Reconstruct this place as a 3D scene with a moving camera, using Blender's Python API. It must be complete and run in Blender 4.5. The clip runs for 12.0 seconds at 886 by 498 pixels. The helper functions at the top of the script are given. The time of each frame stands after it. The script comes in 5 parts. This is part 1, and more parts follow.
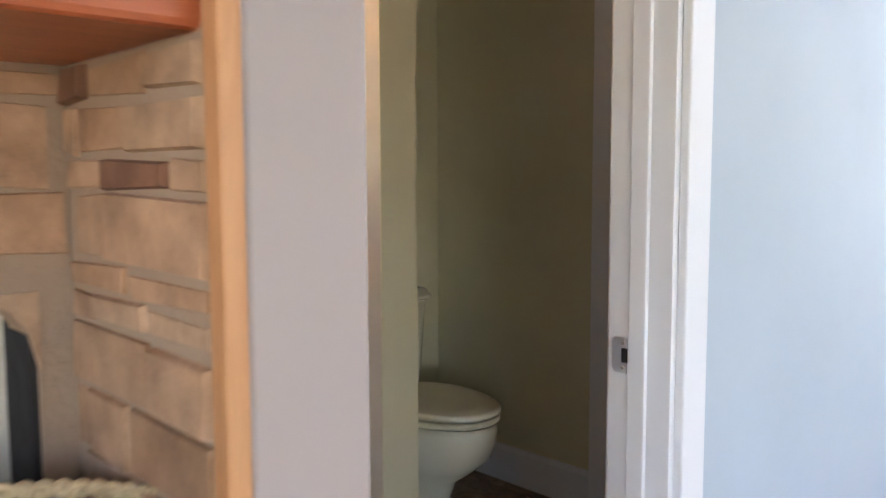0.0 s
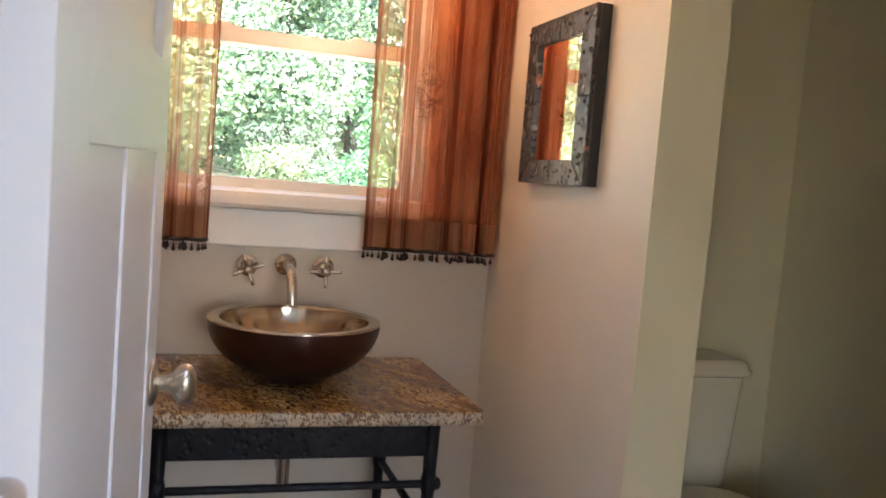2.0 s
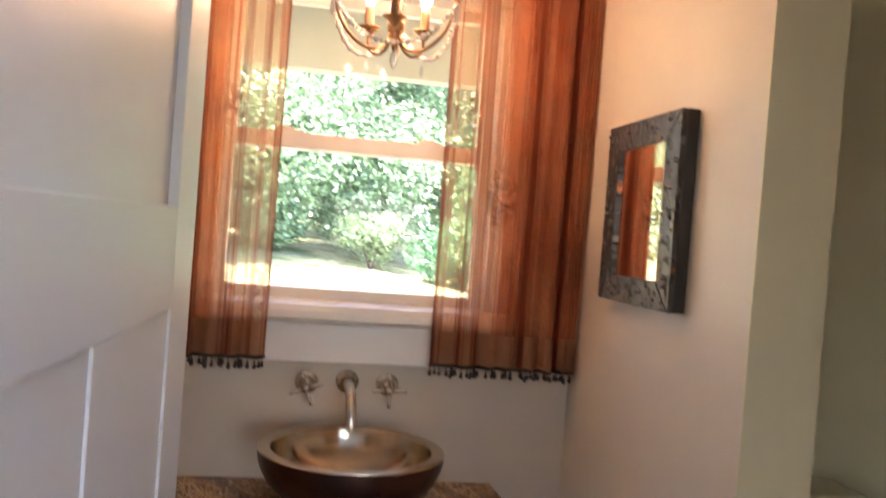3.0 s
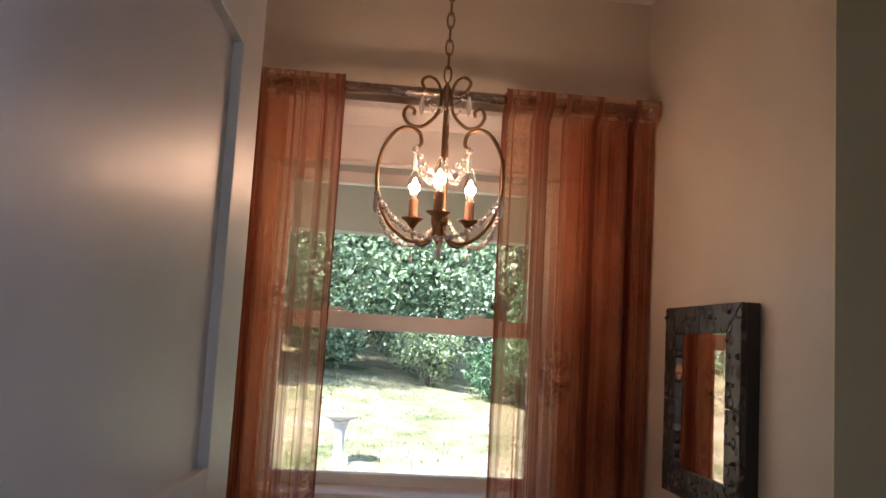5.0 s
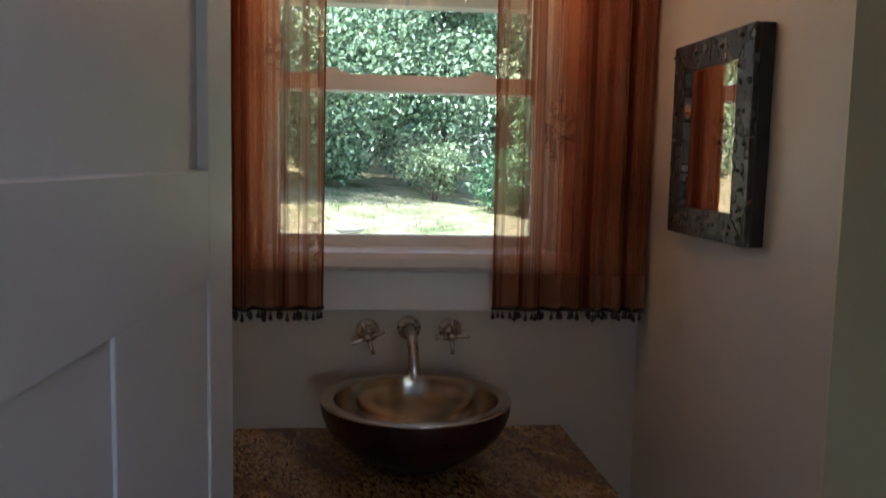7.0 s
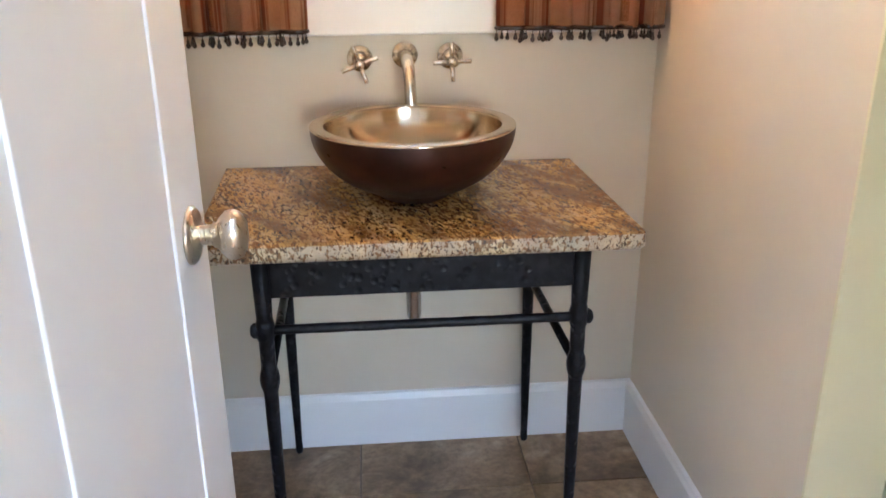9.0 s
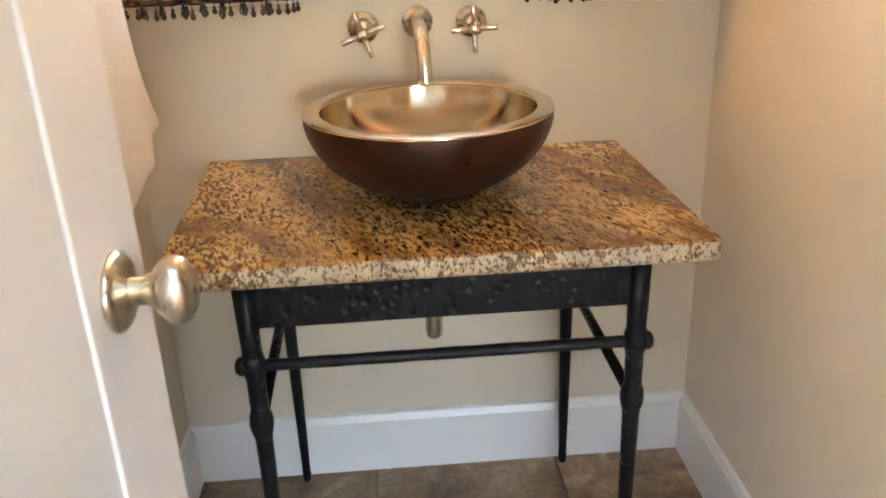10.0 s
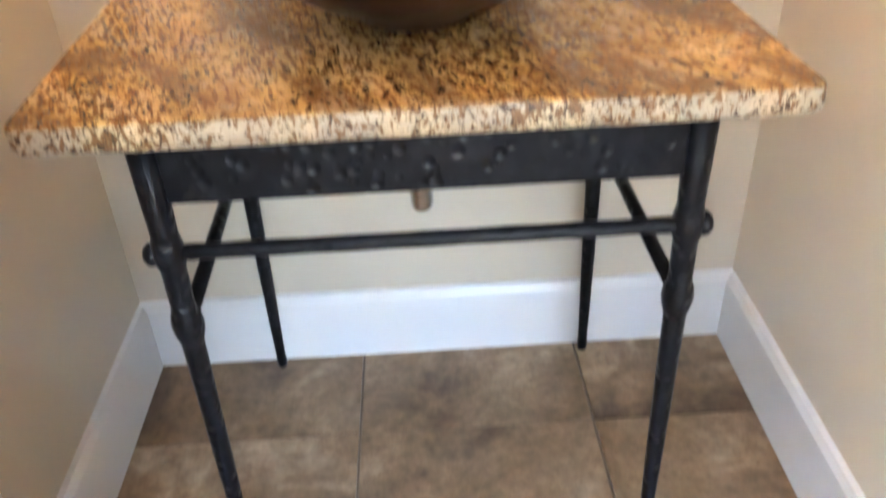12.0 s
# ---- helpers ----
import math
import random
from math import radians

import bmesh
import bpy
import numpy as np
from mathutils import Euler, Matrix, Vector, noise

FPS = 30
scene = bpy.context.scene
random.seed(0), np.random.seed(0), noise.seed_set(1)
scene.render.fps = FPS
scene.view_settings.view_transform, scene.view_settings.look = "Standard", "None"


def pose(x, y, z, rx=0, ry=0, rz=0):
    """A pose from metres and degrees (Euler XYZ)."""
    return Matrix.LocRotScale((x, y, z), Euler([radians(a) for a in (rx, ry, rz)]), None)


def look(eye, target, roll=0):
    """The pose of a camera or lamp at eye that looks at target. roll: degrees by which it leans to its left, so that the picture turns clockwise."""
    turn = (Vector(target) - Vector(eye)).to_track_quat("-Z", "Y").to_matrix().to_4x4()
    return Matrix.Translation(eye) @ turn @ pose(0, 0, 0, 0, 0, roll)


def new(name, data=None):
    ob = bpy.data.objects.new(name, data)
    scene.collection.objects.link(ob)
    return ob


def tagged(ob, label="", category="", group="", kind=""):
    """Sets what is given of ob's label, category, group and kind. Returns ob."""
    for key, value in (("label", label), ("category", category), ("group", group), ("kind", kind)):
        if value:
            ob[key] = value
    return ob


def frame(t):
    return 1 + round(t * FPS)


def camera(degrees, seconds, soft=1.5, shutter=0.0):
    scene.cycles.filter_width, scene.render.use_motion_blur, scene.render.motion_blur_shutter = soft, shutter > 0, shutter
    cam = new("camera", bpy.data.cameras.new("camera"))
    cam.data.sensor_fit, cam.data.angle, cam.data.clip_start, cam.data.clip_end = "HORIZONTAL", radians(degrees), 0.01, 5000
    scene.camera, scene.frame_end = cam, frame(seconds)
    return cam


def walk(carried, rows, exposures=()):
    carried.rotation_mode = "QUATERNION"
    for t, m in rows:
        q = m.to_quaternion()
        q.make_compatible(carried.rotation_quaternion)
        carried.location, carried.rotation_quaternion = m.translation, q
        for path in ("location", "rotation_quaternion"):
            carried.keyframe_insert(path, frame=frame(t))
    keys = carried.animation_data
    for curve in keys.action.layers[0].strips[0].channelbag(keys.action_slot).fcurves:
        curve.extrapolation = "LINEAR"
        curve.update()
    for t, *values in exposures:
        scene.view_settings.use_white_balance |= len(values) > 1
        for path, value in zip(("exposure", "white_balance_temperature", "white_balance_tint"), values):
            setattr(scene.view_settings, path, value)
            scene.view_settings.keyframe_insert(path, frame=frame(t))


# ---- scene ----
cam = camera(56.0, 12.0, shutter=0.4)

PATH = [
    (0, (-0.866, -2.588, 1.234), (0.5, -1.139, 1.048), -0.2),
    (0.2, (-0.782, -2.524, 1.238), (0.59, -1.083, 1.042), 0.1),
    (0.5, (-0.66, -2.464, 1.23), (0.682, -0.994, 1.038), 0.6),
    (0.8, (-0.547, -2.41, 1.217), (0.678, -0.841, 1.02), 2.3),
    (1, (-0.444, -2.371, 1.22), (0.612, -0.685, 1.009), 2.9),
    (1.2, (-0.376, -2.339, 1.23), (0.502, -0.556, 1.007), 4.1),
    (1.5, (-0.316, -2.289, 1.233), (0.413, -0.44, 1.004), 4.1),
    (1.8, (-0.284, -2.24, 1.229), (0.348, -0.352, 1.035), 4.8),
    (2, (-0.256, -2.197, 1.235), (0.33, -0.292, 1.068), 4.6),
    (2.5, (-0.216, -2.1, 1.285), (0.303, -0.176, 1.114), 4.4),
    (3, (-0.16, -2.042, 1.355), (0.192, -0.074, 1.321), 4.4),
    (3.5, (-0.132, -2.004, 1.426), (0.085, -0.017, 1.497), 3.9),
    (5.5, (-0.145, -1.992, 1.528), (0.046, -0.015, 1.757), 3.1),
    (6, (-0.139, -1.979, 1.48), (0.062, 0.009, 1.571), 2.3),
    (6.5, (-0.129, -1.969, 1.436), (0.082, 0.019, 1.367), 1.3),
    (7, (-0.132, -1.963, 1.381), (0.072, 0.015, 1.169), 1.2),
    (7.5, (-0.134, -1.965, 1.336), (0.082, -0.004, 1.011), 0.2),
    (9.5, (-0.077, -1.733, 1.203), (0.055, 0.107, 0.43), -1.2),
    (10, (-0.069, -1.561, 1.193), (0.041, 0.275, 0.408), -2.1),
    (10.5, (-0.008, -1.381, 1.175), (0.093, 0.461, 0.401), -1.6),
    (11, (0.015, -1.275, 1.145), (0.085, 0.558, 0.348), -1.4),
    (11.5, (0.001, -1.243, 1.118), (0.045, 0.571, 0.277), -2.1),
    (12, (-0.003, -1.247, 1.061), (0.026, 0.414, -0.052), -2.7),
]
EXPOSURES = [(0, 3.6, 6050, 17), (0.8, 3.5, 6450, 20), (1.5, 3.8, 6350, 22), (2.5, 3.8, 6100, 20), (3.2, 3.35, 6100, 25), (3.7, 2.95, 6000, 25), (5.3, 1.75, 5700, 27), (6.6, 1.7, 5550, 22), (7.7, 2.0, 5400, 16), (9.3, 5.1, 6100, 13), (10, 5.0, 6850, 12), (10.5, 4.9, 7700, 11), (11.1, 4.85, 7400, 11), (11.5, 5.05, 6600, 11), (12, 5.75, 6150, 11)]
walk(cam, [(t, look(eye, target, roll)) for t, eye, target, roll in PATH], EXPOSURES)

CANDLE_WATTS = 0.18

# ---- world, sun and large lights ----
SUN_FROM = Vector((-0.55, -0.62, 0.95)).normalized()
world = bpy.data.worlds.new("sky")
scene.world = world
world.use_nodes = True
wn = world.node_tree
sky = wn.nodes.new("ShaderNodeTexSky")
sky.sky_type = "NISHITA"
sky.sun_disc = False
sky.sun_elevation = math.asin(SUN_FROM.z)
sky.sun_rotation = math.atan2(SUN_FROM.x, SUN_FROM.y)
wn.links.new(sky.outputs[0], wn.nodes["Background"].inputs[0])
wn.nodes["Background"].inputs[1].default_value = 0.15

sun = bpy.data.lights.new("sun", "SUN")
sun.energy, sun.angle, sun.color = 5.0, radians(0.5), (1.0, 0.95, 0.87)
sun_ob = new("sun", sun)
sun_ob.matrix_world = look(SUN_FROM * 30, (0, 0, 0))


def window_lamp(name, eye, target, width, height, watts, color):
    lamp = bpy.data.lights.new(name, "AREA")
    lamp.shape, lamp.size, lamp.size_y, lamp.energy, lamp.color = "RECTANGLE", width, height, watts, color
    ob = new(name, lamp)
    ob.matrix_world = look(eye, target)
    return ob


# daylight in the hall's skylight and window and the living room window
window_lamp("skylight_light", (0.6, -4.0, 4.58), (0.4, -2.6, 0.4), 1.5, 1.2, 2.1, (0.78, 0.91, 1.0))
window_lamp("hall_window_light", (0.65, -4.93, 1.0), (0.4, 0, 0.5), 1.0, 1.1, 0.32, (0.82, 0.93, 1.0))
# added fill lamp that brightens the toilet side, in an unseen made-up opening
window_lamp("hall_side_fill_light", (-2.15, -4.93, 1.12), (1.1, -0.3, 0.7), 1.0, 1.3, 0.37, (0.98, 0.98, 0.96))
window_lamp("living_window_light", (-3.42, -3.3, 1.3), (0, -2.6, 1.2), 1.3, 1.4, 0.65, (1.0, 0.72, 0.48))


# ---- materials ----
def material(name, color, rough=0.5, metal=0.0, coat=0.0):
    m = bpy.data.materials.new(name)
    m.use_nodes = True
    b = m.node_tree.nodes["Principled BSDF"]
    b.inputs["Base Color"].default_value = (*color, 1)
    b.inputs["Roughness"].default_value = rough
    b.inputs["Metallic"].default_value = metal
    b.inputs["Coat Weight"].default_value = coat
    return m, m.node_tree, b


def node(tree, kind, **values):
    n = tree.nodes.new(kind)
    for key, value in values.items():
        n.inputs[key.replace("_", " ")].default_value = value
    return n


def coords(tree, scale=(1, 1, 1), turn=(0, 0, 0)):
    tc = tree.nodes.new("ShaderNodeTexCoord")
    mp = tree.nodes.new("ShaderNodeMapping")
    mp.inputs["Scale"].default_value = scale
    mp.inputs["Rotation"].default_value = turn
    tree.links.new(tc.outputs["Object"], mp.inputs[0])
    return mp.outputs[0]


def noise_tex(tree, vec, scale, detail=4.0, rough=0.55, distort=0.0):
    n = node(tree, "ShaderNodeTexNoise", Scale=scale, Detail=detail, Roughness=rough, Distortion=distort)
    tree.links.new(vec, n.inputs["Vector"])
    return n.outputs["Fac"]


def ramp(tree, fac, stops):
    r = tree.nodes.new("ShaderNodeValToRGB")
    while len(r.color_ramp.elements) < len(stops):
        r.color_ramp.elements.new(0.5)
    for e, (p, c) in zip(r.color_ramp.elements, stops):
        e.position, e.color = p, (*c, 1)
    tree.links.new(fac, r.inputs[0])
    return r.outputs[0]


def mix(tree, fac, a, b, mode="MIX"):
    m = tree.nodes.new("ShaderNodeMix")
    m.data_type, m.blend_type = "RGBA", mode
    for value, socket in ((fac, m.inputs[0]), (a, m.inputs[6]), (b, m.inputs[7])):
        if isinstance(value, bpy.types.NodeSocket):
            tree.links.new(value, socket)
        else:
            socket.default_value = value if isinstance(value, float) else (*value, 1)
    return m.outputs[2]


def bump(tree, shader, height, strength=0.2, distance=0.002):
    b = node(tree, "ShaderNodeBump", Strength=strength, Distance=distance)
    tree.links.new(height, b.inputs["Height"])
    tree.links.new(b.outputs[0], shader.inputs["Normal"])


def paint(name, color, rough=0.55, speck=140.0, depth=0.0006, strength=0.25, vary=0.06):
    """Rolled or brushed paint: faint patches of tone and an orange-peel relief."""
    m, t, b = material(name, color, rough)
    v = coords(t)
    dark = tuple(c * (1 - vary) for c in color)
    light = tuple(min(1, c * (1 + vary)) for c in color)
    t.links.new(ramp(t, noise_tex(t, v, 2.3, 5), [(0.3, dark), (0.7, light)]), b.inputs["Base Color"])
    t.links.new(ramp(t, noise_tex(t, v, 9.0, 3), [(0.3, (rough - 0.02,) * 3), (0.7, (rough + 0.03,) * 3)]), b.inputs["Roughness"])
    bump(t, b, noise_tex(t, v, speck, 2), strength, depth)
    return m


def metal(name, color, rough, scratch=(1, 1, 1), scale=60.0, vary=0.2):
    m, t, b = material(name, color, rough, 1.0)
    v = coords(t, scratch)
    n = noise_tex(t, v, scale, 4)
    t.links.new(ramp(t, n, [(0.3, (rough * (1 - vary),) * 3), (0.7, (rough * (1 + vary),) * 3)]), b.inputs["Roughness"])
    t.links.new(ramp(t, noise_tex(t, v, scale * 0.2, 3), [(0.3, tuple(c * 0.92 for c in color)), (0.7, color)]), b.inputs["Base Color"])
    bump(t, b, n, 0.03, 0.0003)
    return m


WALL = paint("greige wall paint", (0.60, 0.535, 0.435), 0.42, vary=0.05)
# the same greige paint, with the toilet side's olive light put into its colour
OLIVE_LIT_WALL = paint("olive-lit greige wall paint", (0.63, 0.59, 0.40), 0.45, vary=0.05)
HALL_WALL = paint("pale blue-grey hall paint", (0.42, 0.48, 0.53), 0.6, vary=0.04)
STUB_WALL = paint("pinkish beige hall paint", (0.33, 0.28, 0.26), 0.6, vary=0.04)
CEILING = paint("ceiling paint", (0.72, 0.66, 0.57), 0.7, 60, 0.002, 0.35)
TRIM = paint("white semi-gloss trim", (0.72, 0.72, 0.72), 0.30, 40, 0.0004, 0.1, 0.02)
DOOR_PAINT = paint("white door paint", (0.74, 0.76, 0.78), 0.42, 30, 0.0005, 0.12, 0.03)
SASH = paint("warm white window frame", (0.80, 0.77, 0.72), 0.4, 40, 0.0004, 0.1, 0.03)
PORCELAIN, _t, _b = material("biscuit porcelain", (0.77, 0.73, 0.56), 0.12, 0.0, 0.6)
SEAT_PLASTIC, _t, _b = material("biscuit seat plastic", (0.76, 0.71, 0.53), 0.3)
NICKEL = metal("brushed nickel", (0.66, 0.635, 0.60), 0.25, (1, 1, 1), 18.0, 0.08)
BRASS_NICKEL = metal("satin warm nickel", (0.62, 0.56, 0.46), 0.31, (6, 6, 1))
STEEL = metal("satin steel hinge", (0.62, 0.60, 0.60), 0.34)
ANTIQUE = metal("antique bronze gilt", (0.34, 0.21, 0.11), 0.38, vary=0.35)
BRASS = metal("aged brass", (0.62, 0.42, 0.16), 0.3)
ROD_METAL = metal("dark nickel rod", (0.40, 0.34, 0.30), 0.25)
HOLE_SHADE, _t, _b = material("painted hole shade", (0.01, 0.01, 0.01), 0.9)


def hammered_iron():
    m, t, b = material("black hammered iron", (0.010, 0.010, 0.012), 0.36)
    v = coords(t)
    b.inputs["Specular IOR Level"].default_value = 0.16
    cell = node(t, "ShaderNodeTexVoronoi", Scale=52.0)
    t.links.new(v, cell.inputs["Vector"])
    t.links.new(ramp(t, noise_tex(t, v, 20, 3), [(0.3, (0.30,) * 3), (0.7, (0.44,) * 3)]), b.inputs["Roughness"])
    t.links.new(ramp(t, noise_tex(t, v, 35, 5), [(0.45, (0.006, 0.006, 0.008)), (0.75, (0.016, 0.016, 0.020))]), b.inputs["Base Color"])
    bump(t, b, ramp(t, cell.outputs["Distance"], [(0.12, (0, 0, 0)), (0.42, (1, 1, 1))]), 0.6, 0.003)
    return m


IRON = hammered_iron()


def slanted(tree, angle, scale):
    """Object coordinates, turned about z and only then stretched."""
    first = coords(tree, (1, 1, 1), (0, 0, angle))
    mp = tree.nodes.new("ShaderNodeMapping")
    mp.inputs["Scale"].default_value = scale
    tree.links.new(first, mp.inputs[0])
    return mp.outputs[0]


def granite(name, rough, pale):
    """Gold ground with grey-brown drifts, and small dark flecks drawn out along the drift."""
    m, t, b = material(name, (0.4, 0.25, 0.1), rough)
    drift = slanted(t, -0.5, (2.6, 0.75, 1.2))
    flow = ramp(t, noise_tex(t, drift, 3.4, 6, 0.58, 0.7), [(0.34, (0.12, 0.07, 0.035)), (0.45, (0.28, 0.165, 0.07)), (0.53, (0.55, 0.345, 0.115)), (0.62, (0.61, 0.42, 0.18)), (0.74, (0.58, 0.46, 0.30))])
    cloud = noise_tex(t, slanted(t, -0.5, (1.6, 0.9, 1.2)), 26, 5, 0.65, 0.4)
    flow = mix(t, ramp(t, cloud, [(0.50, (0, 0, 0)), (0.66, (0.5,) * 3)]), flow, (0.62, 0.47, 0.27))
    flow = mix(t, ramp(t, cloud, [(0.34, (0.8,) * 3), (0.46, (0, 0, 0))]), flow, (0.27, 0.145, 0.05))
    flow = mix(t, pale, flow, (0.66, 0.61, 0.51))
    dense = noise_tex(t, drift, 5.0, 4, 0.6, 0.5)

    def fleck(scale, stretch, lo, hi, color, ground):
        n = noise_tex(t, slanted(t, -0.35, stretch), scale, 3, 0.6, 0.25)
        both = t.nodes.new("ShaderNodeMath")
        both.operation = "MULTIPLY_ADD"
        both.inputs[1].default_value = 0.2
        t.links.new(dense, both.inputs[0])
        t.links.new(n, both.inputs[2])
        return mix(t, ramp(t, both.outputs[0], [(lo, (1, 1, 1)), (hi, (0, 0, 0))]), ground, color), n

    c, grain = fleck(85, (1.9, 0.6, 1.2), 0.535, 0.575, (0.20, 0.10, 0.036), flow)
    c, _n = fleck(125, (1.7, 0.6, 1.2), 0.492, 0.525, (0.06, 0.03, 0.014), c)
    c, _n = fleck(200, (1.0, 0.8, 1.0), 0.435, 0.47, (0.03, 0.019, 0.013), c)
    t.links.new(c, b.inputs["Base Color"])
    t.links.new(ramp(t, grain, [(0.3, (rough * 0.8,) * 3), (0.7, (rough * 1.3,) * 3)]), b.inputs["Roughness"])
    bump(t, b, grain, 0.06, 0.0006)
    return m


GRANITE = granite("golden brown granite", 0.17, 0.0)
GRANITE_EDGE = granite("honed granite edge", 0.4, 0.45)


def bronze_bowl():
    m, t, b = material("dark patina copper", (0.055, 0.026, 0.02), 0.32, 0.75, 0.25)
    v = coords(t)
    t.links.new(ramp(t, noise_tex(t, v, 7, 5), [(0.3, (0.030, 0.017, 0.014)), (0.7, (0.095, 0.040, 0.028))]), b.inputs["Base Color"])
    t.links.new(ramp(t, noise_tex(t, v, 30, 4), [(0.3, (0.27,) * 3), (0.7, (0.42,) * 3)]), b.inputs["Roughness"])
    return m


BOWL_OUT = bronze_bowl()


def bowl_metal():
    """Brushed metal, its fine scratches running round the bowl."""
    m, t, b = material("spun satin copper nickel", (0.66, 0.53, 0.36), 0.30, 1.0)
    v = coords(t, (1, 1, 6))
    n = noise_tex(t, v, 30, 4)
    t.links.new(ramp(t, n, [(0.3, (0.15,) * 3), (0.7, (0.21,) * 3)]), b.inputs["Roughness"])
    t.links.new(ramp(t, noise_tex(t, coords(t), 5, 4), [(0.3, (0.58, 0.47, 0.33)), (0.7, (0.70, 0.61, 0.48))]), b.inputs["Base Color"])
    bump(t, b, n, 0.03, 0.0002)
    b.inputs["Anisotropic"].default_value = 0.8
    b.inputs["Anisotropic Rotation"].default_value = 0.25
    tangent = t.nodes.new("ShaderNodeTangent")
    tangent.direction_type, tangent.axis = "RADIAL", "Z"
    t.links.new(tangent.outputs[0], b.inputs["Tangent"])
    return m


BOWL_IN = bowl_metal()


def tile_mat():
    m, t, b = material("brown slate-look tile", (0.16, 0.11, 0.075), 0.42)
    info = t.nodes.new("ShaderNodeObjectInfo")
    tc = t.nodes.new("ShaderNodeTexCoord")
    off = t.nodes.new("ShaderNodeVectorMath")
    off.operation = "MULTIPLY_ADD"
    off.inputs[1].default_value = (1, 1, 1)
    t.links.new(tc.outputs["Object"], off.inputs[0])
    spread = t.nodes.new("ShaderNodeVectorMath")
    spread.operation = "SCALE"
    spread.inputs[0].default_value = (7.3, 11.1, 5.2)
    t.links.new(info.outputs["Random"], spread.inputs["Scale"])
    t.links.new(spread.outputs[0], off.inputs[2])
    v = off.outputs[0]
    base = ramp(t, noise_tex(t, v, 4.5, 7, 0.62, 0.8), [(0.34, (0.12, 0.076, 0.046)), (0.46, (0.23, 0.155, 0.088)), (0.57, (0.32, 0.225, 0.135)), (0.68, (0.46, 0.36, 0.24))])
    fine = ramp(t, noise_tex(t, v, 45, 5, 0.65), [(0.35, (0.72, 0.70, 0.68)), (0.65, (1.15, 1.12, 1.1))])
    t.links.new(mix(t, 1.0, base, fine, "MULTIPLY"), b.inputs["Base Color"])
    t.links.new(ramp(t, noise_tex(t, v, 12, 4), [(0.3, (0.32,) * 3), (0.7, (0.55,) * 3)]), b.inputs["Roughness"])
    bump(t, b, noise_tex(t, v, 28, 6, 0.6), 0.25, 0.002)
    return m


TILE = tile_mat()
GROUT = paint("grey brown grout", (0.18, 0.14, 0.105), 0.9, 300, 0.001, 0.5, 0.15)


def wood(name, a, b2, rough=0.45, scale=(1, 1, 12)):
    m, t, b = material(name, a, rough)
    v = coords(t, scale)
    n = noise_tex(t, v, 5, 6, 0.6, 1.5)
    t.links.new(ramp(t, n, [(0.3, a), (0.7, b2)]), b.inputs["Base Color"])
    bump(t, b, n, 0.15, 0.001)
    return m


MANTEL_WOOD = wood("red stained wood", (0.25, 0.055, 0.018), (0.38, 0.105, 0.036), 0.35, (1, 9, 9))
TRIM_WOOD = wood("honey pine trim", (0.40, 0.19, 0.075), (0.52, 0.27, 0.12), 0.45, (12, 12, 1))
FLOOR_WOOD = wood("oak hall floor", (0.30, 0.17, 0.08), (0.42, 0.26, 0.13), 0.4, (1, 9, 1))


def stone_mat():
    m, t, b = material("tan cut stone", (0.5, 0.36, 0.24), 0.8)
    info = t.nodes.new("ShaderNodeObjectInfo")
    v = coords(t)
    tint = ramp(t, info.outputs["Random"], [(0.0, (0.46, 0.28, 0.16)), (0.3, (0.60, 0.41, 0.26)), (0.6, (0.54, 0.33, 0.19)), (0.88, (0.66, 0.48, 0.33)), (0.93, (0.26, 0.13, 0.075)), (1.0, (0.20, 0.10, 0.06))])
    grain = ramp(t, noise_tex(t, v, 14, 8, 0.65), [(0.3, (0.42, 0.38, 0.34)), (0.7, (0.92, 0.89, 0.85))])
    t.links.new(mix(t, 1.0, tint, grain, "MULTIPLY"), b.inputs["Base Color"])
    bump(t, b, noise_tex(t, v, 22, 8, 0.65), 0.7, 0.008)
    return m


STONE = stone_mat()
MORTAR = paint("sandy mortar", (0.30, 0.215, 0.145), 0.95, 120, 0.003, 0.8, 0.15)
SOOT = paint("sooty firebox", (0.015, 0.013, 0.012), 0.9, 40, 0.004, 0.6, 0.3)
WICKER = wood("wicker", (0.30, 0.21, 0.10), (0.52, 0.40, 0.22), 0.7, (20, 20, 20))
TERRY = paint("cream terry towel", (0.84, 0.82, 0.76), 0.95, 420, 0.004, 0.9, 0.06)
IVORY = paint("faux candle sleeve", (0.26, 0.135, 0.065), 0.6, 50, 0.001, 0.2, 0.12)


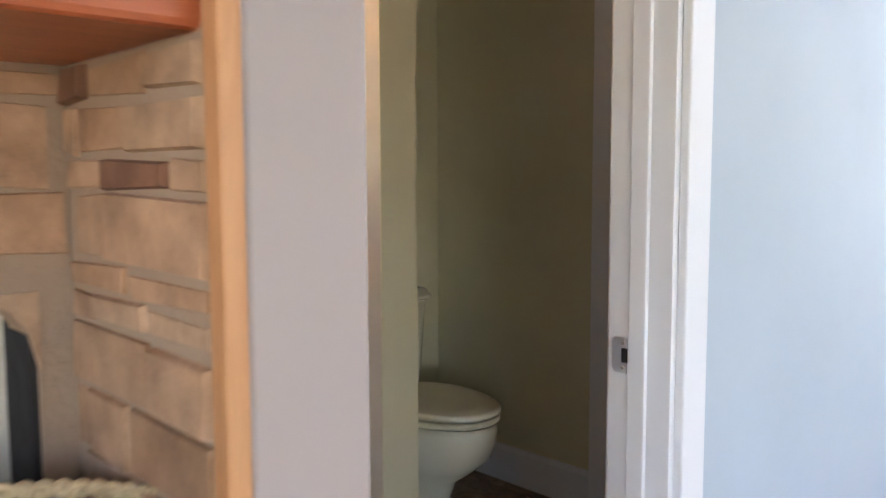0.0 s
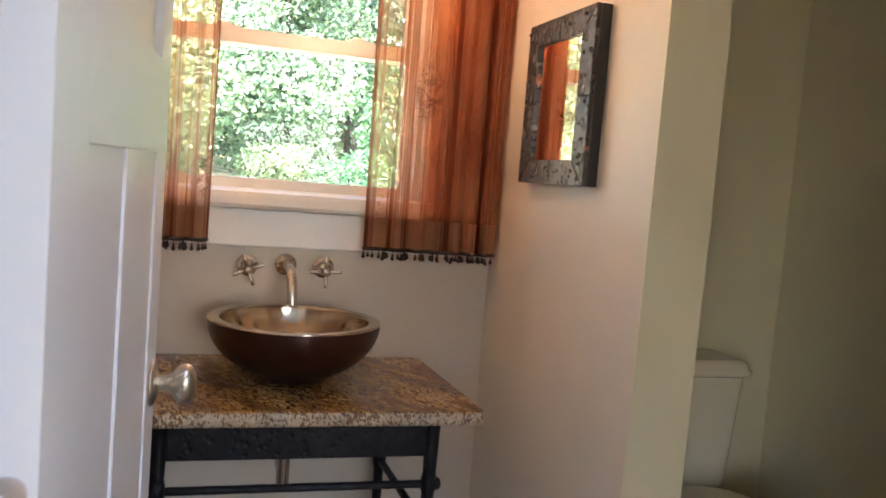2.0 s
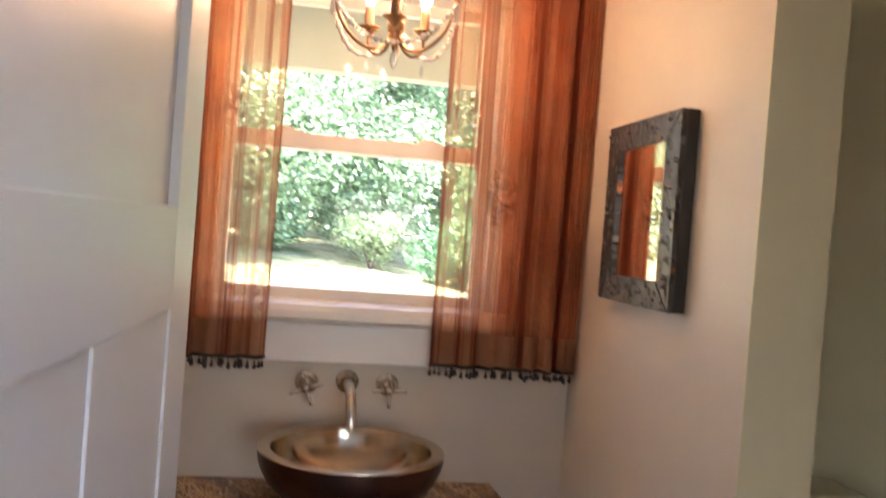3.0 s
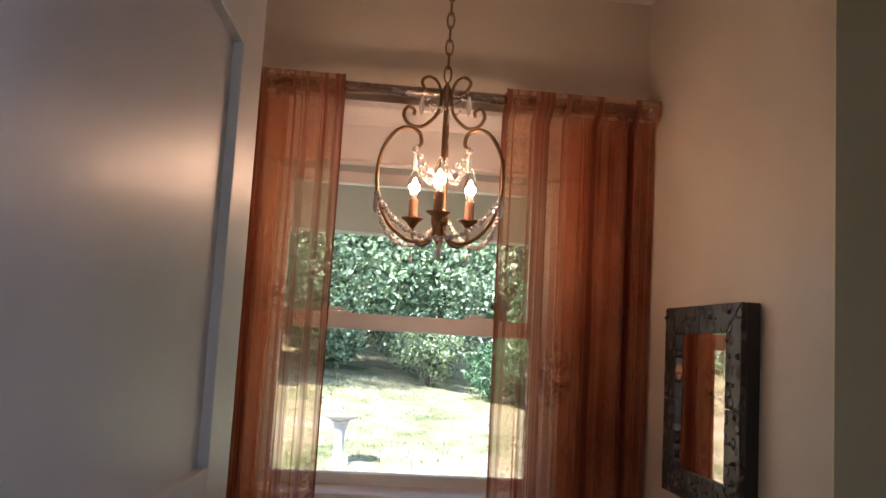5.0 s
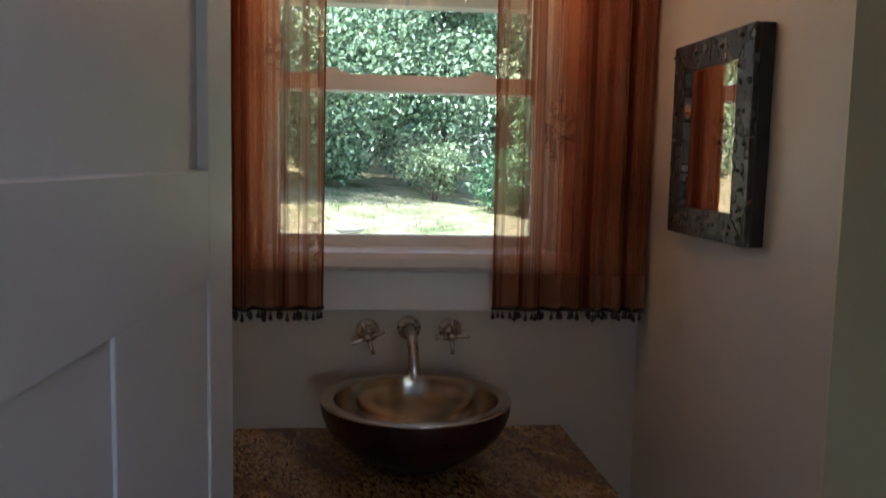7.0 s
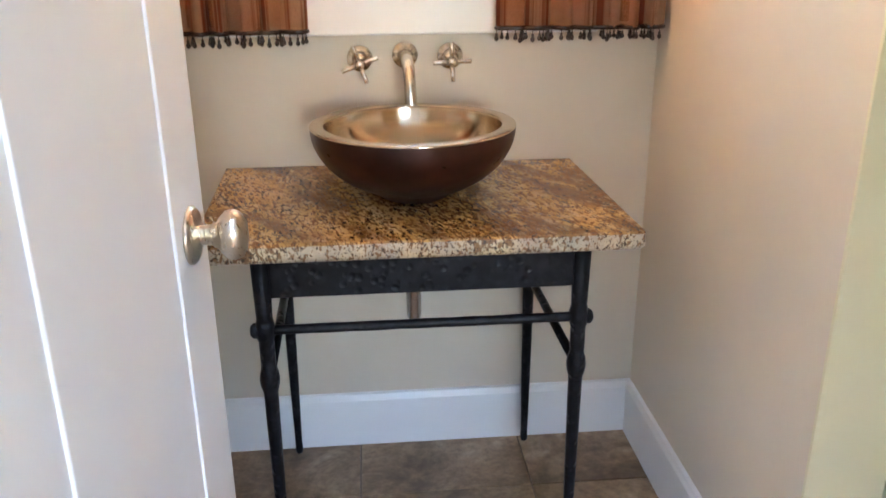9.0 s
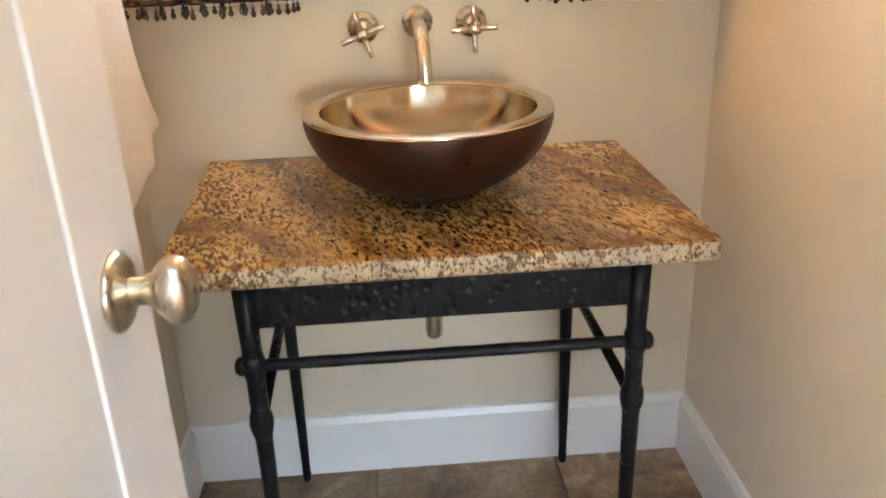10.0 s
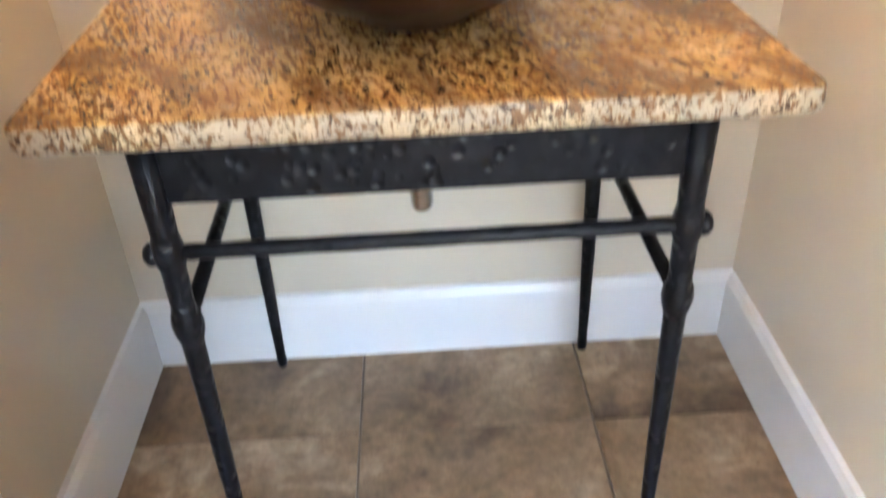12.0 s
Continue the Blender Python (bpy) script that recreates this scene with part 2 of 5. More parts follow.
def curtain_mat(name, tone, open_weave):
    """Sheer printed voile: threads let part of the light straight through, the rest is spread."""
    m = bpy.data.materials.new(name)
    m.use_nodes = True
    t = m.node_tree
    t.nodes.remove(t.nodes["Principled BSDF"])
    out = t.nodes["Material Output"]
    v = coords(t)
    cloud = ramp(t, noise_tex(t, coords(t, (1, 1, 0.5)), 5, 4, 0.55), [(p, tuple(k * tone for k in c)) for p, c in ((0.3, (0.72, 0.34, 0.20)), (0.5, (0.84, 0.49, 0.31)), (0.72, (0.92, 0.69, 0.48)))])
    flower = node(t, "ShaderNodeTexVoronoi", Scale=6.5)
    t.links.new(coords(t, (1, 1, 0.55)), flower.inputs["Vector"])
    petals = noise_tex(t, v, 45, 3, 0.6, 0.5)
    spot = ramp(t, flower.outputs["Distance"], [(0.20, (1, 1, 1)), (0.30, (0, 0, 0))])
    leafy = ramp(t, petals, [(0.48, (0, 0, 0)), (0.54, (1, 1, 1))])
    print_mask = mix(t, 1.0, spot, leafy, "MULTIPLY")
    # dark fold lines, their shade put into the cloth's colour and see-through
    fold_streak = ramp(t, noise_tex(t, coords(t, (46, 0.2, 0.2)), 1.0, 5, 0.6), [(0.52, (0, 0, 0)), (0.60, (1, 1, 1))])
    cloud = mix(t, fold_streak, cloud, (0.38 * tone, 0.13 * tone, 0.075 * tone))
    color = mix(t, print_mask, cloud, (0.40 * tone, 0.16 * tone, 0.10 * tone))
    diffuse = t.nodes.new("ShaderNodeBsdfDiffuse")
    trans = t.nodes.new("ShaderNodeBsdfTranslucent")
    clear = t.nodes.new("ShaderNodeBsdfTransparent")
    t.links.new(color, diffuse.inputs[0])
    t.links.new(color, trans.inputs[0])
    tinted = mix(t, 0.42, (1.0, 0.92, 0.82), color)
    t.links.new(tinted, clear.inputs[0])
    cloth = t.nodes.new("ShaderNodeMixShader")
    cloth.inputs[0].default_value = 0.68
    t.links.new(diffuse.outputs[0], cloth.inputs[1])
    t.links.new(trans.outputs[0], cloth.inputs[2])
    weave = ramp(t, noise_tex(t, v, 500, 1), [(0.3, (open_weave - 0.07,) * 3), (0.7, (open_weave + 0.07,) * 3)])
    see = mix(t, fold_streak, mix(t, print_mask, weave, (open_weave * 0.75,) * 3), (open_weave * 0.5,) * 3)
    both = t.nodes.new("ShaderNodeMixShader")
    t.links.new(see, both.inputs[0])
    t.links.new(cloth.outputs[0], both.inputs[1])
    t.links.new(clear.outputs[0], both.inputs[2])
    t.links.new(both.outputs[0], out.inputs[0])
    return m


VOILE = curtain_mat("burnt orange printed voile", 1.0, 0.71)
HEM_VOILE = curtain_mat("doubled voile hem", 0.6, 0.30)
FRINGE, _t, _b = material("dark bead fringe", (0.03, 0.012, 0.009), 0.22, 0.0, 0.4)


def glass_mat(name, color=(1, 1, 1), rough=0.0, ior=1.45):
    m, t, b = material(name, color, rough)
    b.inputs["Transmission Weight"].default_value = 1.0
    b.inputs["IOR"].default_value = ior
    return m


PANE = glass_mat("window glass", (0.97, 1.0, 0.98), 0.0, 1.2)
CRYSTAL = glass_mat("cut crystal", (1, 0.98, 0.95), 0.02, 1.6)
CRYSTAL.node_tree.nodes["Principled BSDF"].inputs["Transmission Weight"].default_value = 0.5
MIRROR, _t, _b = material("mirror silver", (0.86, 0.86, 0.86), 0.015, 1.0)


def glow(name, color, strength):
    m, t, b = material(name, color, 0.3)
    b.inputs["Emission Color"].default_value = (*color, 1)
    b.inputs["Emission Strength"].default_value = strength
    return m


BULB = glass_mat("clear bulb glass", (1.0, 0.97, 0.92), 0.0, 1.25)
FILAMENT = glow("lit filament", (1.0, 0.66, 0.34), 18.0)


def tin_mat():
    m, t, b = material("embossed pewter", (0.20, 0.185, 0.175), 0.33, 0.9)
    v = coords(t)
    cell = node(t, "ShaderNodeTexVoronoi", Scale=38.0)
    t.links.new(v, cell.inputs["Vector"])
    copper = ramp(t, noise_tex(t, v, 16, 3), [(0.66, (0, 0, 0)), (0.70, (1, 1, 1))])
    body = ramp(t, noise_tex(t, v, 30, 4), [(0.3, (0.05, 0.047, 0.044)), (0.7, (0.10, 0.094, 0.088))])
    dots = ramp(t, cell.outputs["Distance"], [(0.26, (1, 1, 1)), (0.34, (0, 0, 0))])
    body = mix(t, dots, body, (0.16, 0.15, 0.14))
    t.links.new(mix(t, copper, body, (0.46, 0.19, 0.09)), b.inputs["Base Color"])
    bump(t, b, ramp(t, cell.outputs["Distance"], [(0.25, (1, 1, 1)), (0.45, (0, 0, 0))]), 0.9, 0.004)
    return m


TIN = tin_mat()
BLACK_WOOD = paint("black frame edge", (0.016, 0.015, 0.015), 0.45, 60, 0.001, 0.3, 0.3)


def lawn_mat():
    m, t, b = material("dry sunlit lawn", (0.3, 0.3, 0.1), 0.9)
    v = coords(t)
    c = ramp(t, noise_tex(t, v, 0.9, 8, 0.65, 0.5), [(0.35, (0.19, 0.23, 0.08)), (0.5, (0.46, 0.43, 0.24)), (0.7, (0.64, 0.57, 0.43))])
    f = ramp(t, noise_tex(t, v, 12, 6, 0.7), [(0.3, (0.55, 0.55, 0.5)), (0.7, (1.2, 1.2, 1.15))])
    t.links.new(mix(t, 1.0, c, f, "MULTIPLY"), b.inputs["Base Color"])
    bump(t, b, noise_tex(t, v, 9, 7, 0.7), 1.0, 0.12)
    return m


LAWN = lawn_mat()


def leaf_mat(name, dark, light):
    m, t, b = material(name, dark, 0.36)
    geo = t.nodes.new("ShaderNodeNewGeometry")
    t.links.new(ramp(t, geo.outputs["Random Per Island"], [(0.0, dark), (0.6, light), (1.0, tuple(min(1, c * 1.6) for c in light))]), b.inputs["Base Color"])
    b.inputs["Subsurface Weight"].default_value = 0.0
    return m


LEAF_A = leaf_mat("broad leaves", (0.06, 0.11, 0.055), (0.24, 0.34, 0.19))
LEAF_B = leaf_mat("blue green conifer", (0.02, 0.06, 0.03), (0.08, 0.17, 0.075))
LEAF_C = leaf_mat("pale green shrub", (0.06, 0.11, 0.045), (0.18, 0.25, 0.12))
BARK = paint("grey bark", (0.11, 0.085, 0.065), 0.95, 18, 0.02, 0.8, 0.3)
CONCRETE = paint("weathered concrete", (0.40, 0.40, 0.38), 0.9, 60, 0.003, 0.5, 0.15)
SIDING = paint("beige eave paint", (0.62, 0.56, 0.47), 0.7, 30, 0.001, 0.2, 0.05)


# ---- mesh helpers ----
def box(bm, lo, hi, bevel=0.0):
    x0, y0, z0 = lo
    x1, y1, z1 = hi
    vs = [bm.verts.new(p) for p in ((x0, y0, z0), (x1, y0, z0), (x1, y1, z0), (x0, y1, z0), (x0, y0, z1), (x1, y0, z1), (x1, y1, z1), (x0, y1, z1))]
    fs = [bm.faces.new([vs[i] for i in q]) for q in ((0, 3, 2, 1), (4, 5, 6, 7), (0, 1, 5, 4), (1, 2, 6, 5), (2, 3, 7, 6), (3, 0, 4, 7))]
    if bevel:
        edges = list({e for f in fs for e in f.edges})
        bmesh.ops.bevel(bm, geom=edges, offset=bevel, segments=2, affect="EDGES", profile=0.5)
    return bm


def boxes(*pairs, bevel=0.0):
    bm = bmesh.new()
    for lo, hi in pairs:
        box(bm, lo, hi, bevel)
    return bm


def lathe(bm, profile, segs=24, m=Matrix(), sx=1.0, sy=1.0):
    """A turned shape from (radius, height) pairs, along the local z of m."""
    rings = []
    for r, z in profile:
        if r < 1e-5:
            rings.append([bm.verts.new(m @ Vector((0, 0, z)))])
        else:
            rings.append([bm.verts.new(m @ Vector((r * sx * math.cos(a), r * sy * math.sin(a), z))) for a in (2 * math.pi * k / segs for k in range(segs))])
    for a, b in zip(rings, rings[1:]):
        for k in range(segs):
            q = [a[k % len(a)], a[(k + 1) % len(a)], b[(k + 1) % len(b)], b[k % len(b)]]
            q = list(dict.fromkeys(q))
            if len(q) > 2:
                bm.faces.new(q)
    for f in bm.faces:
        f.smooth = True
    return bm


def tube(bm, pts, radius, segs=8, closed=False):
    pts = [Vector(p) for p in pts]
    n = len(pts)
    rad = radius if isinstance(radius, (list, tuple)) else [radius] * n
    rings, side = [], None
    for i, p in enumerate(pts):
        a, b = (pts[(i - 1) % n], pts[(i + 1) % n]) if closed else (pts[max(i - 1, 0)], pts[min(i + 1, n - 1)])
        d = (b - a).normalized()
        if side is None:
            side = d.orthogonal().normalized()
        side = (side - d * side.dot(d)).normalized()
        up = d.cross(side)
        rings.append([bm.verts.new(p + rad[i] * (side * math.cos(w) + up * math.sin(w))) for w in (2 * math.pi * k / segs for k in range(segs))])
    pairs = list(zip(rings, rings[1:])) + ([(rings[-1], rings[0])] if closed else [])
    for a, b in pairs:
        for k in range(segs):
            bm.faces.new((a[k], a[(k + 1) % segs], b[(k + 1) % segs], b[k])).smooth = True
    if not closed:
        bm.faces.new(rings[0][::-1])
        bm.faces.new(rings[-1])
    return bm


def spline(keys, steps=8):
    """A smooth line through the keys (Catmull-Rom)."""
    k = [Vector(p) for p in keys]
    k = [2 * k[0] - k[1], *k, 2 * k[-1] - k[-2]]
    out = []
    for i in range(1, len(k) - 2):
        for s in range(steps):
            u = s / steps
            a, b, c, d = k[i - 1:i + 3]
            out.append(0.5 * ((2 * b) + (c - a) * u + (2 * a - 5 * b + 4 * c - d) * u * u + (3 * b - a - 3 * c + d) * u ** 3))
    return [*out, k[-2]]


def prism(bm, outline, lo, hi, axis="z"):
    """An outline (a, b) pushed from lo to hi along an axis; (a, b) are the two other axes in order."""
    put = {"x": lambda a, b, c: (c, a, b), "y": lambda a, b, c: (a, c, b), "z": lambda a, b, c: (a, b, c)}[axis]
    bot = [bm.verts.new(put(a, b, lo)) for a, b in outline]
    top = [bm.verts.new(put(a, b, hi)) for a, b in outline]
    n = len(outline)
    bm.faces.new(bot)
    bm.faces.new(top)
    for k in range(n):
        bm.faces.new((bot[k], bot[(k + 1) % n], top[(k + 1) % n], top[k]))
    return bm


def finish(name, bm):
    bmesh.ops.recalc_face_normals(bm, faces=bm.faces)
    me = bpy.data.meshes.new(name)
    bm.to_mesh(me)
    bm.free()
    return me


def part(name, bm, mat, parent=None, label="", m=None):
    me = finish(name, bm)
    me.materials.append(mat)
    ob = new(name, me)
    if m is not None:
        ob.matrix_basis = m
    ob.parent = parent
    if label:
        tagged(ob, label)
    return ob


def thing(name, label, category, at=(0, 0, 0), turn=0.0, group="", kind=""):
    ob = new(name)
    ob.matrix_basis = pose(*at, 0, 0, turn)
    return tagged(ob, label, category, group, kind)


def structure(name, bm, mat, label, category="wall"):
    return tagged(part(name, bm, mat), label, category, kind="structure")


# ---- the plan ----
LEFT, RIGHT, TOILET_L, TOILET_R = -0.545, 0.557, 0.686, 1.54
PART_END, DOOR_IN, DOOR_OUT, CEIL = -0.835, -1.665, -1.79, 2.41
JAMB_L, JAMB_R, DOOR_H = -0.383, 0.443, 2.045
WIN_L, WIN_R, WIN_B, WIN_T = -0.371, 0.340, 1.145, 1.955
HALL_W, HALL_E, HALL_S, HALL_C = -3.5, 2.6, -5.0, 4.6

# window wall, with the opening through it
wall_north = structure("wall_north", boxes(
    ((LEFT - 0.12, 0, -0.02), (WIN_L, 0.15, CEIL)), ((WIN_R, 0, -0.02), (TOILET_R + 0.12, 0.15, CEIL)),
    ((WIN_L, 0, -0.02), (WIN_R, 0.15, WIN_B)), ((WIN_L, 0, WIN_T), (WIN_R, 0.15, CEIL))), WALL, "greige painted wall around the bathroom window")
structure("wall_west", boxes(((LEFT - 0.12, DOOR_OUT, -0.02), (LEFT, 0, CEIL))), WALL, "greige painted side wall behind the open door")
structure("wall_partition", boxes(((RIGHT, PART_END + 0.006, -0.02), (0.61, 0, CEIL))), WALL, "short greige partition between vanity and toilet")
# partition end, toilet back and east wall carry that painted-in olive light
structure("wall_partition_end", boxes(((RIGHT, PART_END, -0.02), (TOILET_L, PART_END + 0.006, CEIL)), ((0.61, PART_END + 0.006, -0.02), (TOILET_L, 0, CEIL))), OLIVE_LIT_WALL, "greige end and toilet side of the partition, olive light put into the colour")
structure("wall_toilet_back", boxes(((TOILET_L, -0.004, -0.02), (TOILET_R, 0, CEIL))), OLIVE_LIT_WALL, "greige wall behind the toilet tank, olive light put into the colour")
structure("wall_east", boxes(((TOILET_R, DOOR_OUT, -0.02), (TOILET_R + 0.12, 0, CEIL))), OLIVE_LIT_WALL, "greige wall beside the toilet, olive light put into the colour")
structure("wall_south", boxes(
    ((LEFT, DOOR_OUT + 0.006, -0.02), (JAMB_L - 0.02, DOOR_IN, CEIL)), ((JAMB_R + 0.02, DOOR_OUT + 0.006, -0.02), (TOILET_R, DOOR_IN, CEIL)),
    ((JAMB_L - 0.02, DOOR_OUT + 0.006, DOOR_H + 0.02), (JAMB_R + 0.02, DOOR_IN, CEIL))), WALL, "greige inner face of the doorway wall")
structure("wall_hall_north", boxes(
    ((-0.500, DOOR_OUT - 0.006, -0.02), (JAMB_L - 0.02, DOOR_OUT + 0.004, HALL_C)), ((JAMB_R + 0.02, DOOR_OUT - 0.006, -0.02), (HALL_E, DOOR_OUT + 0.004, HALL_C)),
    ((JAMB_L - 0.02, DOOR_OUT - 0.006, DOOR_H + 0.02), (JAMB_R + 0.02, DOOR_OUT + 0.004, HALL_C))), HALL_WALL, "pale grey hall wall beside the doorway")
structure("wall_living_north", boxes(((HALL_W, -1.02, -0.02), (LEFT - 0.12, -0.9, HALL_C))), HALL_WALL, "pale wall behind the fireplace")
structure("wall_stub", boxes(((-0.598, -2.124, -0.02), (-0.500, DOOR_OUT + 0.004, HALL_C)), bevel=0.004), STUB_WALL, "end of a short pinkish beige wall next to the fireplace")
structure("wall_hall_east", boxes(((HALL_E, HALL_S, -0.02), (HALL_E + 0.12, DOOR_OUT, HALL_C))), HALL_WALL, "pale hall wall")
# the western opening is added for the side fill lamp
structure("wall_hall_south", boxes(
    ((HALL_W, HALL_S - 0.12, -0.02), (-2.7, HALL_S, HALL_C)), ((1.15, HALL_S - 0.12, -0.02), (HALL_E + 0.12, HALL_S, HALL_C)),
    ((-1.6, HALL_S - 0.12, -0.02), (0.15, HALL_S, HALL_C)), ((-2.7, HALL_S - 0.12, -0.02), (-1.6, HALL_S, 0.45)), ((-2.7, HALL_S - 0.12, 1.8), (-1.6, HALL_S, HALL_C)),
    ((0.15, HALL_S - 0.12, -0.02), (1.15, HALL_S, 0.45)), ((0.15, HALL_S - 0.12, 1.6), (1.15, HALL_S, HALL_C))), HALL_WALL, "pale hall wall with a window opening and an opening added for fill light")
structure("wall_hall_west", boxes(
    ((HALL_W - 0.12, HALL_S - 0.12, -0.02), (HALL_W, -4.25, HALL_C)), ((HALL_W - 0.12, -2.35, -0.02), (HALL_W, -1.0, HALL_C)),
    ((HALL_W - 0.12, -4.25, -0.02), (HALL_W, -3.95, HALL_C)), ((HALL_W - 0.12, -2.65, -0.02), (HALL_W, -2.35, HALL_C)), ((HALL_W - 0.12, -3.95, -0.02), (HALL_W, -2.65, 0.6)), ((HALL_W - 0.12, -3.95, 2.0), (HALL_W, -2.65, HALL_C))), HALL_WALL, "pale living room wall with a large window opening")
structure("ceiling", boxes(((LEFT - 0.12, DOOR_OUT, CEIL), (TOILET_R + 0.12, 0.15, CEIL + 0.1))), CEILING, "textured warm white bathroom ceiling", "ceiling")
structure("ceiling_hall", boxes(((HALL_W - 0.12, HALL_S - 0.12, HALL_C), (-0.17, DOOR_OUT + 0.1, HALL_C + 0.1)), ((1.37, HALL_S - 0.12, HALL_C), (HALL_E + 0.12, DOOR_OUT + 0.1, HALL_C + 0.1)),
    ((-0.17, HALL_S - 0.12, HALL_C), (1.37, -4.62, HALL_C + 0.1)), ((-0.17, -3.38, HALL_C), (1.37, DOOR_OUT + 0.1, HALL_C + 0.1)), ((HALL_W - 0.12, DOOR_OUT + 0.1, HALL_C), (LEFT - 0.12, -0.9, HALL_C + 0.1))), CEILING, "hall ceiling with a skylight opening", "ceiling")
floor = structure("floor", boxes(((LEFT - 0.12, DOOR_OUT + 0.06, -0.12), (TOILET_R + 0.12, 0.15, -0.004))), GROUT, "brown stone-look tile floor with grey grout joints", "floor")
structure("floor_hall", boxes(((HALL_W - 0.12, HALL_S - 0.12, -0.12), (HALL_E + 0.12, DOOR_OUT + 0.06, 0.0)), ((HALL_W - 0.12, DOOR_OUT + 0.06, -0.12), (LEFT - 0.12, -0.9, 0.0))), FLOOR_WOOD, "oak board hall floor", "floor")


def baseboard(pts, label="tall white painted baseboard"):
    """A run of board between two points; inside is to the left of the way from a to b."""
    (ax, ay), (bx, by) = pts
    d = Vector((bx - ax, by - ay, 0))
    length = d.length
    bm = bmesh.new()
    prism(bm, [(0.0, 0.0), (0.014, 0.0), (0.014, 0.128), (0.010, 0.137), (0.008, 0.143), (0.0, 0.146)], 0, length, "x")
    ang = math.degrees(math.atan2(d.y, d.x))
    ob = tagged(part("baseboard", bm, TRIM, None, "", pose(ax, ay, 0.0, 0, 0, ang)), label, "baseboard", kind="structure")
    return ob


baseboard(((RIGHT, 0), (LEFT, 0)))
baseboard(((LEFT, -0.014), (LEFT, DOOR_IN)))
baseboard(((RIGHT, PART_END), (RIGHT, -0.014)))
baseboard(((TOILET_L + 0.014, PART_END), (RIGHT - 0.014, PART_END)))
baseboard(((TOILET_L, -0.014), (TOILET_L, PART_END)))
baseboard(((TOILET_R, 0), (TOILET_L, 0)))
baseboard(((TOILET_R, -0.818), (TOILET_R, -0.014)))
baseboard(((JAMB_R + 0.1, DOOR_IN), (TOILET_R, DOOR_IN)))
baseboard(((HALL_E, DOOR_OUT - 0.006), (JAMB_R + 0.094, DOOR_OUT - 0.006)))

# a white door casing on the wall beside the toilet
structure("trim", boxes(((TOILET_R - 0.02, -0.915, 0), (TOILET_R, -0.818, 2.06)), bevel=0.003), TRIM, "white casing on the toilet wall", "trim")
structure("trim", boxes(((TOILET_R - 0.02, -1.6, 2.06), (TOILET_R, -0.808, 2.15)), bevel=0.003), TRIM, "white head casing on the toilet wall", "trim")

# door frame: jambs, stops, casings on both sides
frame_ob = thing("door_frame", "white painted door frame with stops and casings", "door frame", kind="structure")
for x0, x1, s in ((JAMB_L - 0.02, JAMB_L, 1), (JAMB_R, JAMB_R + 0.02, -1)):
    part("jamb", boxes(((x0, DOOR_OUT - 0.006, 0), (x1, DOOR_IN + 0.003, DOOR_H)), bevel=0.001), TRIM, frame_ob)
    e = x1 if s > 0 else x0
    part("stop", boxes(((min(e, e + s * 0.011), -1.748, 0), (max(e, e + s * 0.011), -1.712, DOOR_H)), bevel=0.002), TRIM, frame_ob)
    for y0, y1 in ((DOOR_OUT - 0.026, DOOR_OUT - 0.006), (DOOR_IN, DOOR_IN + 0.018)):
        a, b = e - s * (0.014 if s < 0 else 0.006), e - s * (0.093 if s < 0 else 0.082)
        part("casing", boxes(((min(a, b), y0, 0), (max(a, b), y1, DOOR_H + 0.07)), bevel=0.004), TRIM, frame_ob)
part("jamb", boxes(((JAMB_L - 0.02, DOOR_OUT - 0.006, DOOR_H), (JAMB_R + 0.02, DOOR_IN + 0.003, DOOR_H + 0.02))), TRIM, frame_ob)
for y0, y1 in ((DOOR_OUT - 0.026, DOOR_OUT - 0.006), (DOOR_IN, DOOR_IN + 0.018)):
    part("casing", boxes(((JAMB_L + 0.006 - 0.1, y0 - 0.002, DOOR_H + 0.07), (JAMB_R + 0.098, y1 + 0.002, DOOR_H + 0.16)), bevel=0.004), TRIM, frame_ob)


def strike_plate(parent):
    bm = bmesh.new()
    out = [(-0.022, -0.026), (-0.016, -0.034), (0.010, -0.034), (0.010, 0.034), (-0.016, 0.034), (-0.022, 0.026)]
    prism(bm, [(-1.693 - a, 0.887 + b) for a, b in out], JAMB_R - 0.0025, JAMB_R + 0.001, "x")
    plate = part("strike_plate", bm, STEEL, parent, "satin steel strike plate")
    # no real recess: a near-black block stands in for the hole's shade
    part("hole", boxes(((JAMB_R - 0.0032, -1.705, 0.873), (JAMB_R - 0.001, -1.692, 0.901)), bevel=0.0005), HOLE_SHADE, plate)
    for z in (0.864, 0.910):
        part("screw", lathe(bmesh.new(), [(0, 0.0012), (0.003, 0.001), (0.0035, 0)], 10, pose(JAMB_R - 0.0026, -1.695, z, 0, -90, 0)), NICKEL, plate)


strike_plate(frame_ob)


